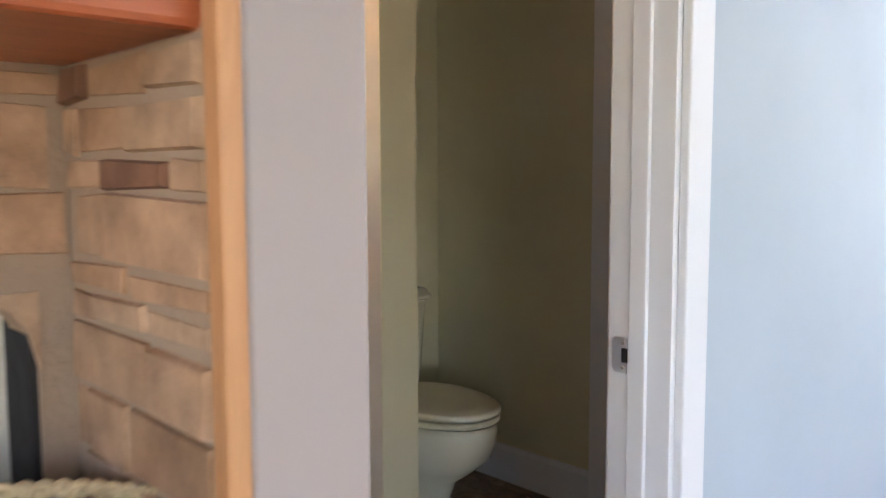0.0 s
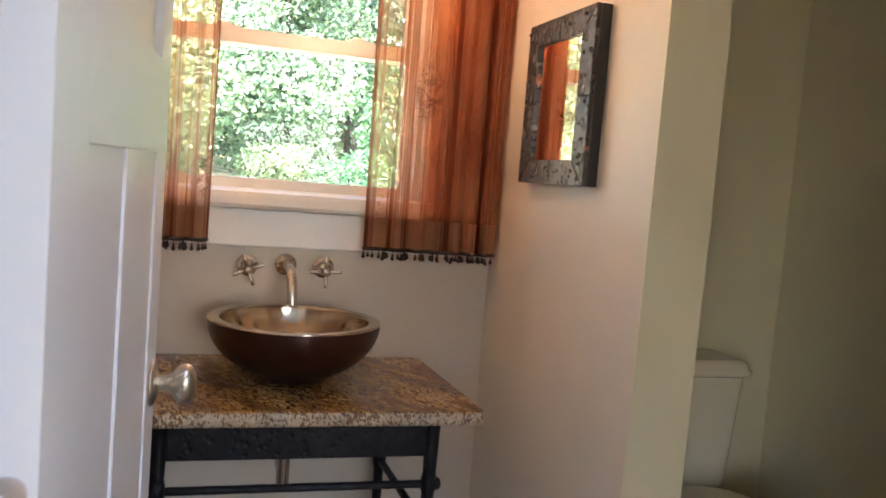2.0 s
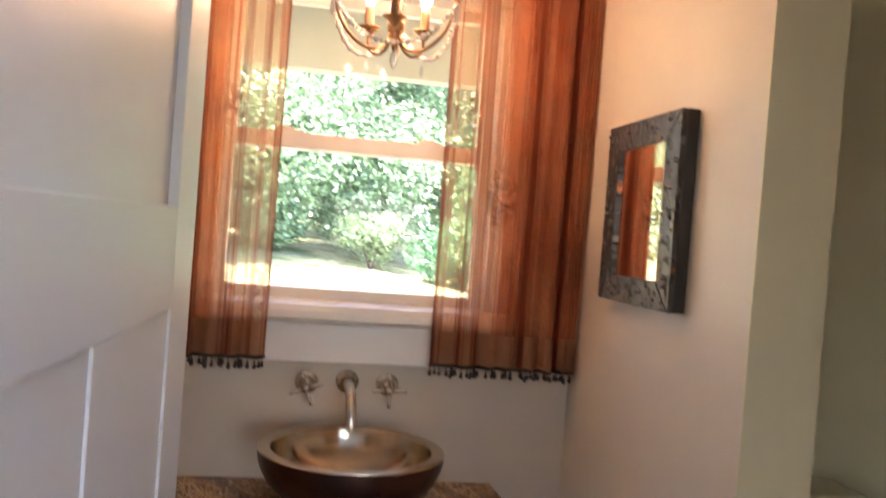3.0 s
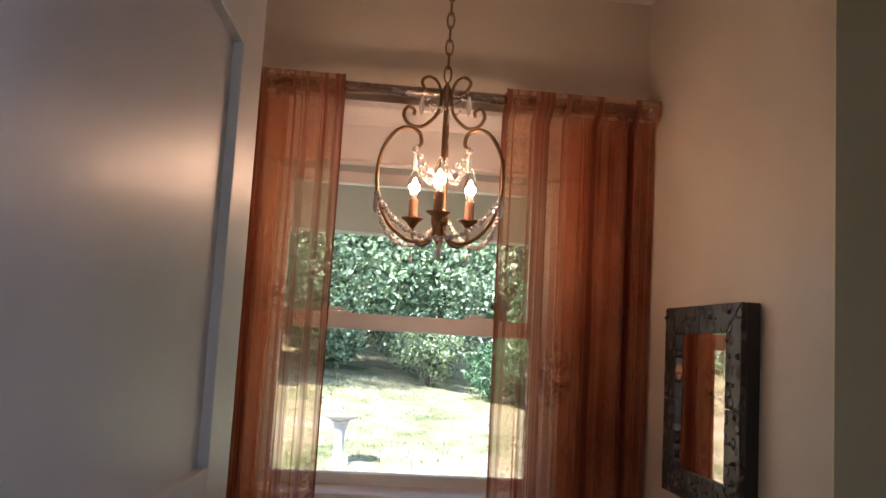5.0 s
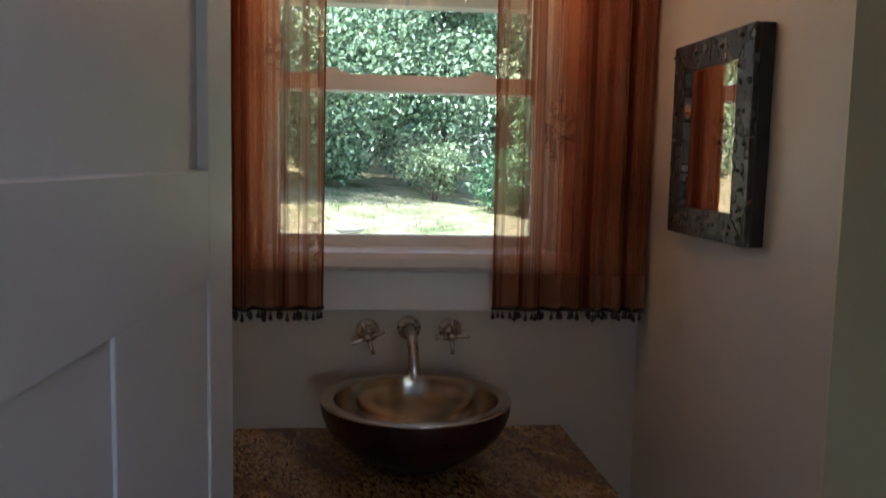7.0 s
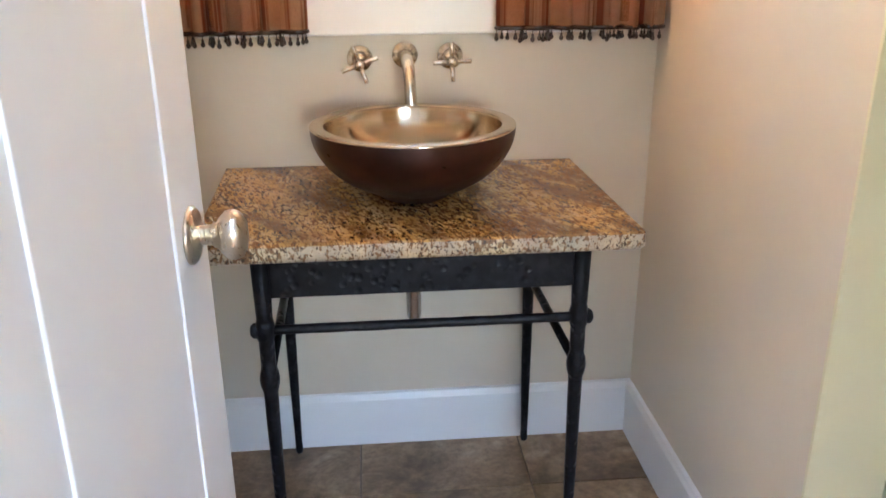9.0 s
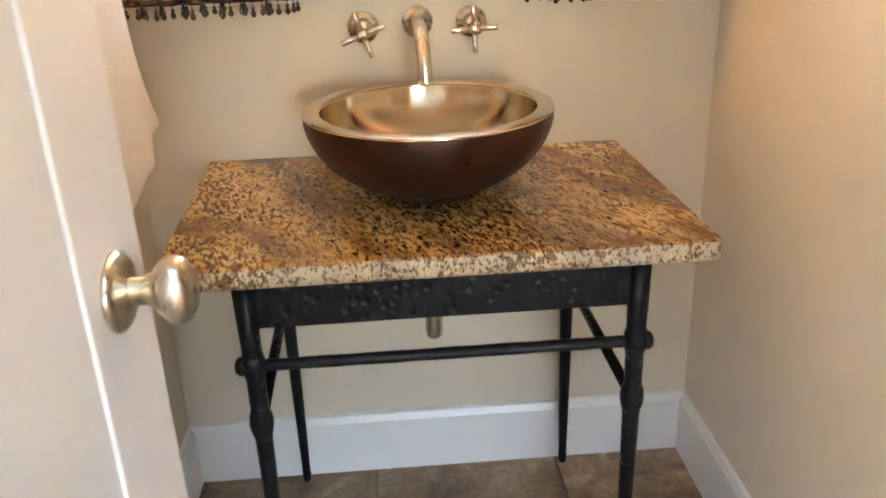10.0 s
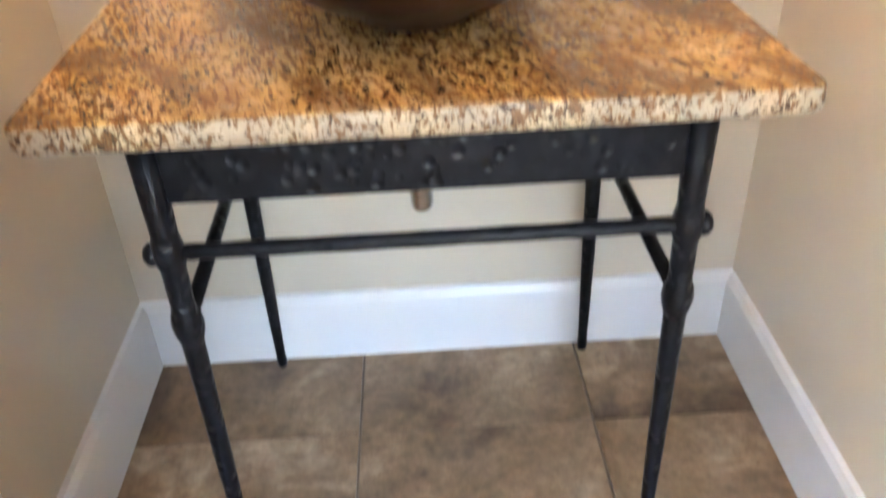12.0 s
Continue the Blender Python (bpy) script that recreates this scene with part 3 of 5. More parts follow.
# ---- the open door ----
def door():
    d = thing("door_1", "white panelled door standing open, brass-nickel knob", "door", (-0.336, -1.652, 0.012), 86.9, kind="structure")
    W, H, T, IN = 0.784, 2.02, 0.031, 0.0125
    st, lock0, lock1, top, low, mull = 0.125, 1.228, 1.352, 1.858, 0.23, 0.10
    mid = W / 2
    rails = [((0, 0, 0), (st, T, H)), ((W - st, 0, 0), (W, T, H)), ((st, 0, 0), (W - st, T, low)), ((st, 0, lock0), (W - st, T, lock1)),
             ((st, 0, top), (W - st, T, H)), ((mid - mull / 2, 0, low), (mid + mull / 2, T, lock0))]
    for k, (lo, hi) in enumerate(rails):
        part("stile" if k in (0, 1, 5) else "rail", boxes((lo, hi), bevel=0.0012), DOOR_PAINT, d)
    for x0, x1, z0, z1 in ((st, W - st, lock1, top), (st, mid - mull / 2, low, lock0), (mid + mull / 2, W - st, low, lock0)):
        IN = 0.0125 if z0 == lock1 else 0.0035
        part("panel", boxes(((x0 - 0.002, IN, z0 - 0.002), (x1 + 0.002, T - IN, z1 + 0.002))), DOOR_PAINT, d)
    # knobs on both faces
    for s, y in ((-1, 0.0), (1, T)):
        m = pose(W - 0.066, y, 0.893, 90 if s < 0 else -90, 0, 0)
        rose = part("rosette", lathe(bmesh.new(), [(0, 0), (0.034, 0), (0.034, 0.003), (0.030, 0.007), (0.022, 0.009), (0.014, 0.012), (0, 0.012)], 32, m), BRASS_NICKEL, d)
        part("knob", lathe(bmesh.new(), [(0.010, 0.010), (0.0105, 0.024), (0.013, 0.027), (0.013, 0.03), (0.018, 0.034), (0.024, 0.041), (0.0255, 0.049), (0.023, 0.057), (0.015, 0.063), (0, 0.0655)], 28, m, 0.82, 1.18), BRASS_NICKEL, rose)
    part("latch_plate", boxes(((W, 0.005, 0.865), (W + 0.0015, 0.027, 0.921)), bevel=0.0005), BRASS_NICKEL, d)
    for z in (0.25, 0.970, 1.80):
        bm = bmesh.new()
        out = [(T + 0.002, z - 0.051)] + [(0.016 - 0.010 * math.sin(a), z - 0.041 - 0.010 * math.cos(a)) for a in (0, 0.5, 1.05, 1.57)] + \
              [(0.016 - 0.010 * math.cos(a), z + 0.041 + 0.010 * math.sin(a)) for a in (0, 0.5, 1.05, 1.57)] + [(T + 0.002, z + 0.051)]
        prism(bm, out, -0.0022, 0.001, "x")
        leaf = part("hinge", bm, STEEL, d, "satin steel butt hinge with rounded corners")
        for dz, y in ((-0.036, 0.021), (0.0, 0.013), (0.036, 0.021)):
            m = pose(-0.0021, y, z + dz, 0, -90, 0)
            screw = part("screw", lathe(bmesh.new(), [(0, 0.0014), (0.0035, 0.0012), (0.0042, 0)], 12, m), NICKEL, leaf)
        tube(bm := bmesh.new(), [(-0.004, T + 0.005, z - 0.051), (-0.004, T + 0.005, z + 0.051)], 0.006, 12)
        part("barrel", bm, STEEL, leaf)
    return d


door()


# ---- window ----
def window():
    w = thing("window_1", "white double-hung window with moulded head casing", "window", kind="structure")
    gy = 0.062
    for k, (lo, hi) in enumerate((((WIN_L, 0.0, WIN_B), (WIN_L + 0.02, 0.15, WIN_T)), ((WIN_R - 0.02, 0.0, WIN_B), (WIN_R, 0.15, WIN_T)),
                                  ((WIN_L + 0.02, 0.0, WIN_T - 0.02), (WIN_R - 0.02, 0.15, WIN_T)), ((WIN_L + 0.02, 0.0, WIN_B), (WIN_R - 0.02, 0.15, WIN_B + 0.02)))):
        part("window_frame", boxes((lo, hi)), SASH, w)
    x0, x1 = WIN_L + 0.02, WIN_R - 0.02
    for name, y0, y1, z0, z1, lowr, topr in (("lower_sash", 0.045, 0.078, WIN_B + 0.02, 1.579, 0.033, 0.038), ("upper_sash", 0.081, 0.114, 1.54, WIN_T - 0.02, 0.037, 0.03)):
        sash = part(name, boxes(((x0, y0, z0), (x0 + 0.03, y1, z1)), ((x1 - 0.03, y0, z0), (x1, y1, z1)),
                                ((x0 + 0.03, y0, z0), (x1 - 0.03, y1, z0 + lowr)), ((x0 + 0.03, y0, z1 - topr), (x1 - 0.03, y1, z1)), bevel=0.002), SASH, w)
        pane = part("pane", boxes(((x0 + 0.028, (y0 + y1) / 2 - 0.002, z0 + lowr - 0.002), (x1 - 0.028, (y0 + y1) / 2 + 0.002, z1 - topr + 0.002))), PANE, sash)
        pane.visible_shadow = False
        if name == "lower_sash":
            for x in (-0.19, 0.16):
                bm = boxes(((x - 0.035, 0.050, 1.579), (x + 0.035, 0.074, 1.585)), ((x - 0.022, 0.052, 1.585), (x + 0.012, 0.072, 1.593)), bevel=0.002)
                part("sash_lock", bm, SASH, sash)
    for x0, x1 in ((WIN_L - 0.075, WIN_L + 0.006), (WIN_R - 0.006, WIN_R + 0.075)):
        part("side_casing", boxes(((x0, -0.018, 1.122), (x1, 0.0, 1.93)), bevel=0.004), SASH, w)
    part("head_casing", boxes(((WIN_L - 0.08, -0.020, 1.93), (WIN_R + 0.08, 0.0, 2.035)), bevel=0.003), SASH, w)
    bm = bmesh.new()
    prism(bm, [(0.0, 2.03), (-0.022, 2.03), (-0.026, 2.04), (-0.034, 2.05), (-0.044, 2.066), (-0.05, 2.07), (-0.05, 2.082), (0.0, 2.082)], WIN_L - 0.1, WIN_R + 0.1, "x")
    part("head_moulding", bm, SASH, w)
    bm = bmesh.new()
    prism(bm, [(0.0, 1.93), (-0.026, 1.93), (-0.030, 1.937), (-0.026, 1.945), (0.0, 1.947)], WIN_L - 0.084, WIN_R + 0.084, "x")
    part("fillet", bm, SASH, w)
    bm = bmesh.new()
    prism(bm, [(0.045, 1.172), (-0.02, 1.168), (-0.036, 1.164), (-0.042, 1.150), (-0.042, 1.132), (-0.036, 1.122), (0.0, 1.122), (0.0, 1.15), (0.045, 1.15)], WIN_L - 0.09, WIN_R + 0.09, "x")
    part("window_sill", bm, SASH, w)
    part("apron", boxes(((WIN_L - 0.075, -0.022, 1.024), (WIN_R + 0.075, 0.0, 1.121)), bevel=0.004), TRIM, w)
    return w


window()


# ---- curtains on their rod ----
def curtain_rod():
    r = thing("curtain_rod", "dark nickel wraparound curtain rod above the window", "curtain rod", (0, 0, 2.10))
    tube(bm := bmesh.new(), [(-0.50, -0.095, 0), (0.515, -0.095, 0)], 0.0125, 16)
    part("rod", bm, ROD_METAL, r)
    for x, s in ((0.515, 1), (-0.50, -1)):
        m = pose(x, -0.095, 0, 0, 90 * s, 0)
        part("finial", lathe(bmesh.new(), [(0.0125, 0), (0.019, 0.002), (0.020, 0.006), (0.020, 0.028), (0.017, 0.031), (0, 0.032)], 24, m), NICKEL, r, "brushed nickel end cap")
    for x in (0.49, -0.485):
        tube(bm := bmesh.new(), [(x, -0.082, 0), (x, -0.004, 0)], 0.006, 10)
        box(bm, (x - 0.012, -0.006, -0.03), (x + 0.012, 0.0, 0.03), 0.002)
        part("bracket", bm, ROD_METAL, r)


curtain_rod()


def curtain(x0, x1, y, waves, seed, lean, outer):
    """A gathered voile panel with a rod pocket, a deep hem and a beaded fringe."""
    rng = random.Random(seed)
    top, bottom, cols, rows = 2.122, 1.040, 300, 34
    folds = [(rng.uniform(0.6, 1.3), rng.uniform(0, 6.28)) for _ in range(4)]

    def spot(u, v, shift=0.0):
        gather = 1.0 - 0.35 * math.exp(-v * 14)
        x = x0 + (x1 - x0) * u + lean * v * (u - 0.5) * 2
        w = u if outer else 1 - u
        ph = 2 * math.pi * waves * (u + 0.035 * math.sin(6.3 * u + seed) + (0.22 * w * w if outer else -0.22 * w * w)) + shift
        amp = (0.007 + 0.015 * w) * gather * (0.65 + 0.45 * v)
        yy = y + amp * (math.sin(ph) + 0.45 * math.sin(2.3 * ph * folds[0][0] + folds[0][1]) + 0.3 * v * math.sin(0.6 * ph + folds[1][1]))
        x += 0.012 * math.cos(ph + 0.4) * (0.5 + 0.5 * v)
        yy += 0.004 * math.exp(-v * 16) * math.sin(2 * math.pi * 37 * u + 2 * math.sin(9 * u))
        if v < 0.035:
            yy = -0.095 + (yy - y) * 0.2 - 0.0195
        return x, yy

    c = thing("curtain", "sheer burnt-orange floral curtain with dark bead fringe", "curtain", group="window curtains")

    def sheet(v0, v1, n, off=0.0, u0=0.0, u1=1.0, shift=0.0):
        bm = bmesh.new()
        grid = []
        for j in range(n + 1):
            v = v0 + (v1 - v0) * j / n
            row = []
            for i in range(cols + 1):
                x, yy = spot(u0 + (u1 - u0) * i / cols, v, shift)
                row.append(bm.verts.new((x, yy + off, top + (bottom - top) * v)))
            grid.append(row)
        for a, b in zip(grid, grid[1:]):
            for i in range(cols):
                bm.faces.new((a[i], a[i + 1], b[i + 1], b[i])).smooth = True
        return bm

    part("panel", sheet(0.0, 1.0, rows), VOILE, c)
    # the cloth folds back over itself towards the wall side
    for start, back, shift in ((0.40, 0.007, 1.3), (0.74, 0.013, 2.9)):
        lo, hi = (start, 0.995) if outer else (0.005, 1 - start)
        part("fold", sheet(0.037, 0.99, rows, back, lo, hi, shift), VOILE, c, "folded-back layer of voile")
    part("hem", sheet(0.925, 1.0, 3, -0.002), HEM_VOILE, c, "darker doubled hem")
    part("rod_pocket", sheet(0.0, 0.034, 3, 0.039), VOILE, c)
    for off in (-0.002, 0.001):
        bm = bmesh.new()
        edge_l = [(spot(0.004, j / 20)[0], spot(0.004, j / 20)[1] + off, top + (bottom - top) * j / 20) for j in range(21)]
        tube(bm, edge_l if off < 0 else [(spot(0.996, j / 20)[0], spot(0.996, j / 20)[1], top + (bottom - top) * j / 20) for j in range(21)], 0.0022, 5)
        part("side_hem", bm, VOILE, c)
    tube(bm := bmesh.new(), [(*spot(i / 90, 1.0), bottom - 0.001) for i in range(91)], 0.0055, 6)
    band = part("fringe_band", bm, FRINGE, c, "dark fringe braid")
    bm = bmesh.new()
    k = 0
    u = 0.004
    while u < 0.998:
        x, yy = spot(u, 1.0)
        drop = 0.018 + 0.009 * rng.random()
        tilt = rng.uniform(-0.002, 0.002)
        z = bottom - 0.003
        lathe(bm, [(0.0007, 0), (0.0009, -drop * 0.35), (0.0034, -drop * 0.45), (0.002, -drop * 0.6), (0.005, -drop * 0.8), (0.0042, -drop), (0, -drop - 0.003)], 6, Matrix.Translation((x + tilt, yy, z)))
        u += 0.0068 / (x1 - x0) * rng.uniform(0.8, 1.3)
        k += 1
    tagged(part("fringe", bm, FRINGE, c, "hanging dark glass bead fringe"), kind="stuff")
    return c


curtain(-0.515, -0.209, -0.062, 6.0, 3, -0.012, False)
curtain(0.178, 0.546, -0.062, 7.0, 8, -0.012, True)


# ---- vanity ----
def vanity_stand():
    s = thing("vanity_stand", "black hammered iron console stand on four tapered legs", "vanity stand", (-0.0075, 0, 0))
    H = 0.703
    for x in (-0.287, 0.287):
        for y in (-0.475, -0.032):
            bm = bmesh.new()
            prof = [(0.0075, 0.0), (0.0095, 0.006), (0.0095, 0.016), (0.0085, 0.03), (0.0115, 0.22), (0.0135, 0.428)]
            prof += [(0.0137, 0.433), (0.0175, 0.447), (0.0190, 0.460), (0.0175, 0.473), (0.0140, 0.485)]
            prof += [(0.0142, 0.538), (0.0175, 0.547), (0.019, 0.559), (0.0175, 0.571), (0.0148, 0.584), (0.0155, 0.61), (0.0175, 0.703)]
            lathe(bm, prof, 10, pose(x - 0.017 * (y + 0.25), y, 0, 0, 0, 18))
            bm.faces.new([v for v in bm.verts if v.co.z > 0.7029])
            part("leg", bm, IRON, s)
    part("front_apron", boxes(((-0.268, -0.485, 0.625), (0.276, -0.473, H)), bevel=0.002), IRON, s, "hammered black iron front apron")
    part("back_apron", boxes(((-0.276, -0.038, 0.643), (0.276, -0.028, H)), bevel=0.002), IRON, s)
    for x in (-0.287, 0.287):
        part("side_apron", boxes(((x - 0.005, -0.459, 0.643), (x + 0.005, -0.048, H)), bevel=0.002), IRON, s)
        tube(bm := bmesh.new(), [(x + 0.0035, -0.475, 0.460), (x, -0.24, 0.460), (x - 0.0035, -0.032, 0.460)], 0.0095, 10)
        part("side_stretcher", bm, IRON, s)
    tube(bm := bmesh.new(), [(-0.283 + 0.574 * k / 24, -0.475 + 0.0002 * math.sin(k * 2.1), 0.559) for k in range(25)], [0.0095 + 0.0003 * math.sin(k * 1.7) for k in range(25)], 8)
    part("front_stretcher", bm, IRON, s)
    for x, a in ((-0.287, -90), (0.287, 90)):
        part("stretcher_knob", lathe(bmesh.new(), [(0.010, 0.010), (0.0145, 0.016), (0.0145, 0.021), (0.010, 0.026), (0, 0.028)], 14, pose(x + 0.0035, -0.475, 0.559, 0, a, 0)), IRON, s)
    return s


vanity_stand()


def granite_top():
    bm = bmesh.new()
    x0, x1, y0, y1, z0, z1, r = -0.409, 0.379, -0.520, -0.003, 0.7035, 0.737, 0.012
    out = [(x0, y1), (x1, y1)]
    for cx, cy, a0 in ((x1 - r, y0 + r, 0), (x0 + r, y0 + r, -90)):
        out += [(cx + r * math.cos(radians(a0 - 22.5 * k)), cy + r * math.sin(radians(a0 - 22.5 * k))) for k in range(5)]
    # finer straight runs, so that the chiselled edge can waver
    dense = []
    for (ax, ay), (bx, by) in zip(out, out[1:] + out[:1]):
        n = max(1, int(math.hypot(bx - ax, by - ay) / 0.012))
        dense += [(ax + (bx - ax) * k / n, ay + (by - ay) * k / n) for k in range(n)]
    rings = []
    for inset, z, wob in ((0.004, z0, 0.0008), (0.0005, z0 + 0.005, 0.0012), (0.0, z0 + 0.016, 0.0014), (0.0006, z1 - 0.004, 0.001), (0.0032, z1, 0.0004)):
        ring = []
        for x, y in dense:
            nx, ny = (x + 0.015) / 0.394, (y + 0.2615) / 0.2585
            n = Vector((math.copysign(1, nx) if abs(nx) > 0.96 else 0, math.copysign(1, ny) if abs(ny) > 0.96 else 0))
            w = wob * noise.noise(Vector((x * 60, y * 60, z * 90))) if y < -0.01 else 0
            ring.append(bm.verts.new((x - n.x * (inset + w), y - n.y * (inset + w) if y < -0.01 else y, z)))
        rings.append(ring)
    n = len(dense)
    spots = [[Vector((v.co.x - 0.03 * (v.co.y + 0.25), v.co.y, v.co.z)) for v in ring] for ring in rings]
    bm.free()

    def skin(levels, caps):
        out = bmesh.new()
        made = [[out.verts.new(p) for p in spots[k]] for k in levels]
        for a, b in zip(made, made[1:]):
            for k in range(n):
                out.faces.new((a[k], a[(k + 1) % n], b[(k + 1) % n], b[k])).smooth = True
        for k in caps:
            out.faces.new(made[k])
        return out

    top = thing("countertop", "polished golden brown speckled granite vanity top", "countertop", (0, 0, 0))
    part("slab", skin((3, 4), (1,)), GRANITE, top)
    part("edge", skin((0, 1, 2, 3), (0,)), GRANITE_EDGE, top, "paler honed granite edge")
    return top


granite_top()


def vessel_sink():
    s = thing("vessel_sink", "round metal vessel sink, dark bronze outside, on granite", "sink", (-0.006, -0.253, 0.737))
    s.scale = (1.01, 1.01, 0.955)
    outer = [(0.0, 0.002), (0.055, 0.002), (0.060, 0.0), (0.068, 0.004)]
    outer += [(0.198 * math.sin(a), 0.150 - 0.146 * math.cos(a)) for a in (radians(d) for d in range(24, 91, 6))]
    part("bowl", lathe(bmesh.new(), outer, 72), BOWL_OUT, s, "dark bronze outer bowl")
    a90 = [(0.198, 0.150), (0.1985, 0.1515), (0.1975, 0.1535), (0.196, 0.154), (0.174, 0.154), (0.172, 0.1535), (0.1705, 0.151)]
    inner = [(0.170 * math.sin(a), 0.150 - 0.125 * math.cos(a)) for a in (radians(d) for d in range(88, 6, -5))]
    part("lining", lathe(bmesh.new(), a90 + inner + [(0.022, 0.026), (0, 0.026)], 72), BOWL_IN, s, "spun satin metal lining and rim")
    part("drain", lathe(bmesh.new(), [(0.022, 0.026), (0.021, 0.0285), (0.012, 0.029), (0, 0.029)], 24), NICKEL, s)
    return s


vessel_sink()


def drain_pipe():
    p = thing("drain_pipe", "brushed nickel sink drain below the granite top", "drain pipe", (-0.0115, -0.253, 0.463))
    part("tailpiece", lathe(bmesh.new(), [(0, 0), (0.008, 0.001), (0.013, 0.005), (0.0155, 0.012), (0.0155, 0.18), (0.017, 0.182), (0.017, 0.2400)], 24), NICKEL, p)
    tube(bm := bmesh.new(), spline([(0, 0.012, 0.04), (0.0, 0.06, 0.04), (0, 0.15, 0.05), (0, 0.239, 0.05)], 6), 0.012, 12)
    part("waste_arm", bm, NICKEL, p)
    part("escutcheon", lathe(bmesh.new(), [(0.012, 0.008), (0.026, 0.006), (0.03, 0)], 20, pose(0, 0.253, 0.05, 90, 0, 0)), NICKEL, p)


drain_pipe()


def faucet():
    f = thing("wall_faucet", "brushed nickel wall-mounted faucet with two cross handles", "faucet", (-0.0075, 0, 0.970))
    base = [(0, 0), (0.0285, 0), (0.0285, 0.004), (0.027, 0.006), (0.018, 0.007), (0.0155, 0.009)]
    part("rosette", lathe(bmesh.new(), base + [(0.0155, 0.02), (0, 0.02)], 32, pose(0, 0, 0.010, 90, 0, 0)), NICKEL, f)
    tube(bm := bmesh.new(), spline([(0, -0.016, 0.010), (0, -0.05, 0.011), (0.001, -0.098, 0.008), (0.002, -0.132, -0.012), (0.003, -0.150, -0.041), (0.004, -0.155, -0.076)], 7), [0.0135] * 8 + [0.0125] * 28, 20)
    part("spout", bm, NICKEL, f)
    for x, z, turn in ((-0.0985, -0.002, 20), (0.0985, 0.0, 2)):
        rose = part("handle_rosette", lathe(bmesh.new(), [*base, (0.0155, 0.03), (0.0145, 0.032), (0.0145, 0.042), (0, 0.042)], 32, pose(x, 0, z + 0.006, 90, 0, 0)), NICKEL, f)
        stem = bmesh.new()
        lathe(stem, [(0.0105, 0.03), (0.0105, 0.042), (0.0085, 0.044), (0.0085, 0.064), (0.0075, 0.066), (0, 0.0665)], 24, pose(x, 0, z, 90, 0, 0))
        handle = part("cross_handle", stem, NICKEL, f)
        for k in range(4):
            a = radians(turn + 90 * k)
            d = Vector((math.cos(a), 0, math.sin(a)))
            o = Vector((x, -0.058, z))
            tube(bm := bmesh.new(), [o + d * 0.003, o + d * 0.040, o + d * 0.0415], [0.0052, 0.0052, 0.0044], 12)
            part("cross_bar", bm, NICKEL, handle)


faucet()


# ---- mirror on the partition ----
def mirror():
    m = thing("wall_mirror", "small mirror in a wide embossed pewter frame", "mirror", (RIGHT, -0.434, 1.432))
    hw, hh, iw, ih = 0.178, 0.189, 0.116, 0.135
    part("backing", boxes(((-0.026, -hw, -hh), (-0.001, hw, hh)), bevel=0.002), BLACK_WOOD, m, "black wooden frame edge")
    part("glass", boxes(((-0.0285, -iw - 0.004, -ih - 0.004), (-0.0262, iw + 0.004, ih + 0.004))), MIRROR, m)

    def plate(quad):
        bm = bmesh.new()
        prism(bm, quad, -0.036, -0.0262, "x")
        bmesh.ops.bevel(bm, geom=list(bm.edges), offset=0.0012, segments=2, affect="EDGES")
        return bm

    g = 0.001
    for s in (-1, 1):
        # two plates on each long side and each short side, mitred in the corners
        part("frame_plate", plate([(s * hw, -hh + g), (s * hw, -g), (s * iw, -g), (s * iw, -ih + g)]), TIN, m)
        part("frame_plate", plate([(s * hw, g), (s * hw, hh - g), (s * iw, ih - g), (s * iw, g)]), TIN, m)
        part("frame_plate", plate([(-hw + g, s * hh), (-g, s * hh), (-g, s * ih), (-iw + g, s * ih)]), TIN, m)
        part("frame_plate", plate([(g, s * hh), (hw - g, s * hh), (iw - g, s * ih), (g, s * ih)]), TIN, m)
    rng = random.Random(5)
    bm = bmesh.new()
    for k in range(150):
        y, z = rng.uniform(-hw + 0.006, hw - 0.006), rng.uniform(-hh + 0.006, hh - 0.006)
        if abs(y) < iw + 0.008 and abs(z) < ih + 0.008:
            continue
        r = rng.choice((0.002, 0.003, 0.004, 0.006))
        lathe(bm, [(r, 0), (r * 0.8, r * 0.35), (r * 0.4, r * 0.5), (0, r * 0.52)], 8, pose(-0.0358, y, z, 0, -90, rng.uniform(0, 90)), rng.uniform(0.7, 1.0), rng.uniform(0.9, 1.5))
    tagged(part("embossing", bm, TIN, m), kind="stuff")


mirror()


# ---- towel on a brass ring ----
def towel_ring():
    t = thing("towel_ring", "aged brass towel ring on the wall behind the door", "towel ring", (LEFT, -0.44, 1.36))
    part("plate", lathe(bmesh.new(), [(0, 0), (0.026, 0), (0.026, 0.004), (0.02, 0.008), (0.009, 0.012), (0.009, 0.09), (0.012, 0.095), (0, 0.101)], 24, pose(0, 0, 0, 0, 90, 0)), BRASS, t)
    tube(bm := bmesh.new(), [(0.095, 0.07 * math.sin(a), -0.075 - 0.075 * math.cos(a)) for a in (2 * math.pi * k / 40 for k in range(40))], 0.005, 10, True)
    part("ring", bm, BRASS, t)


towel_ring()


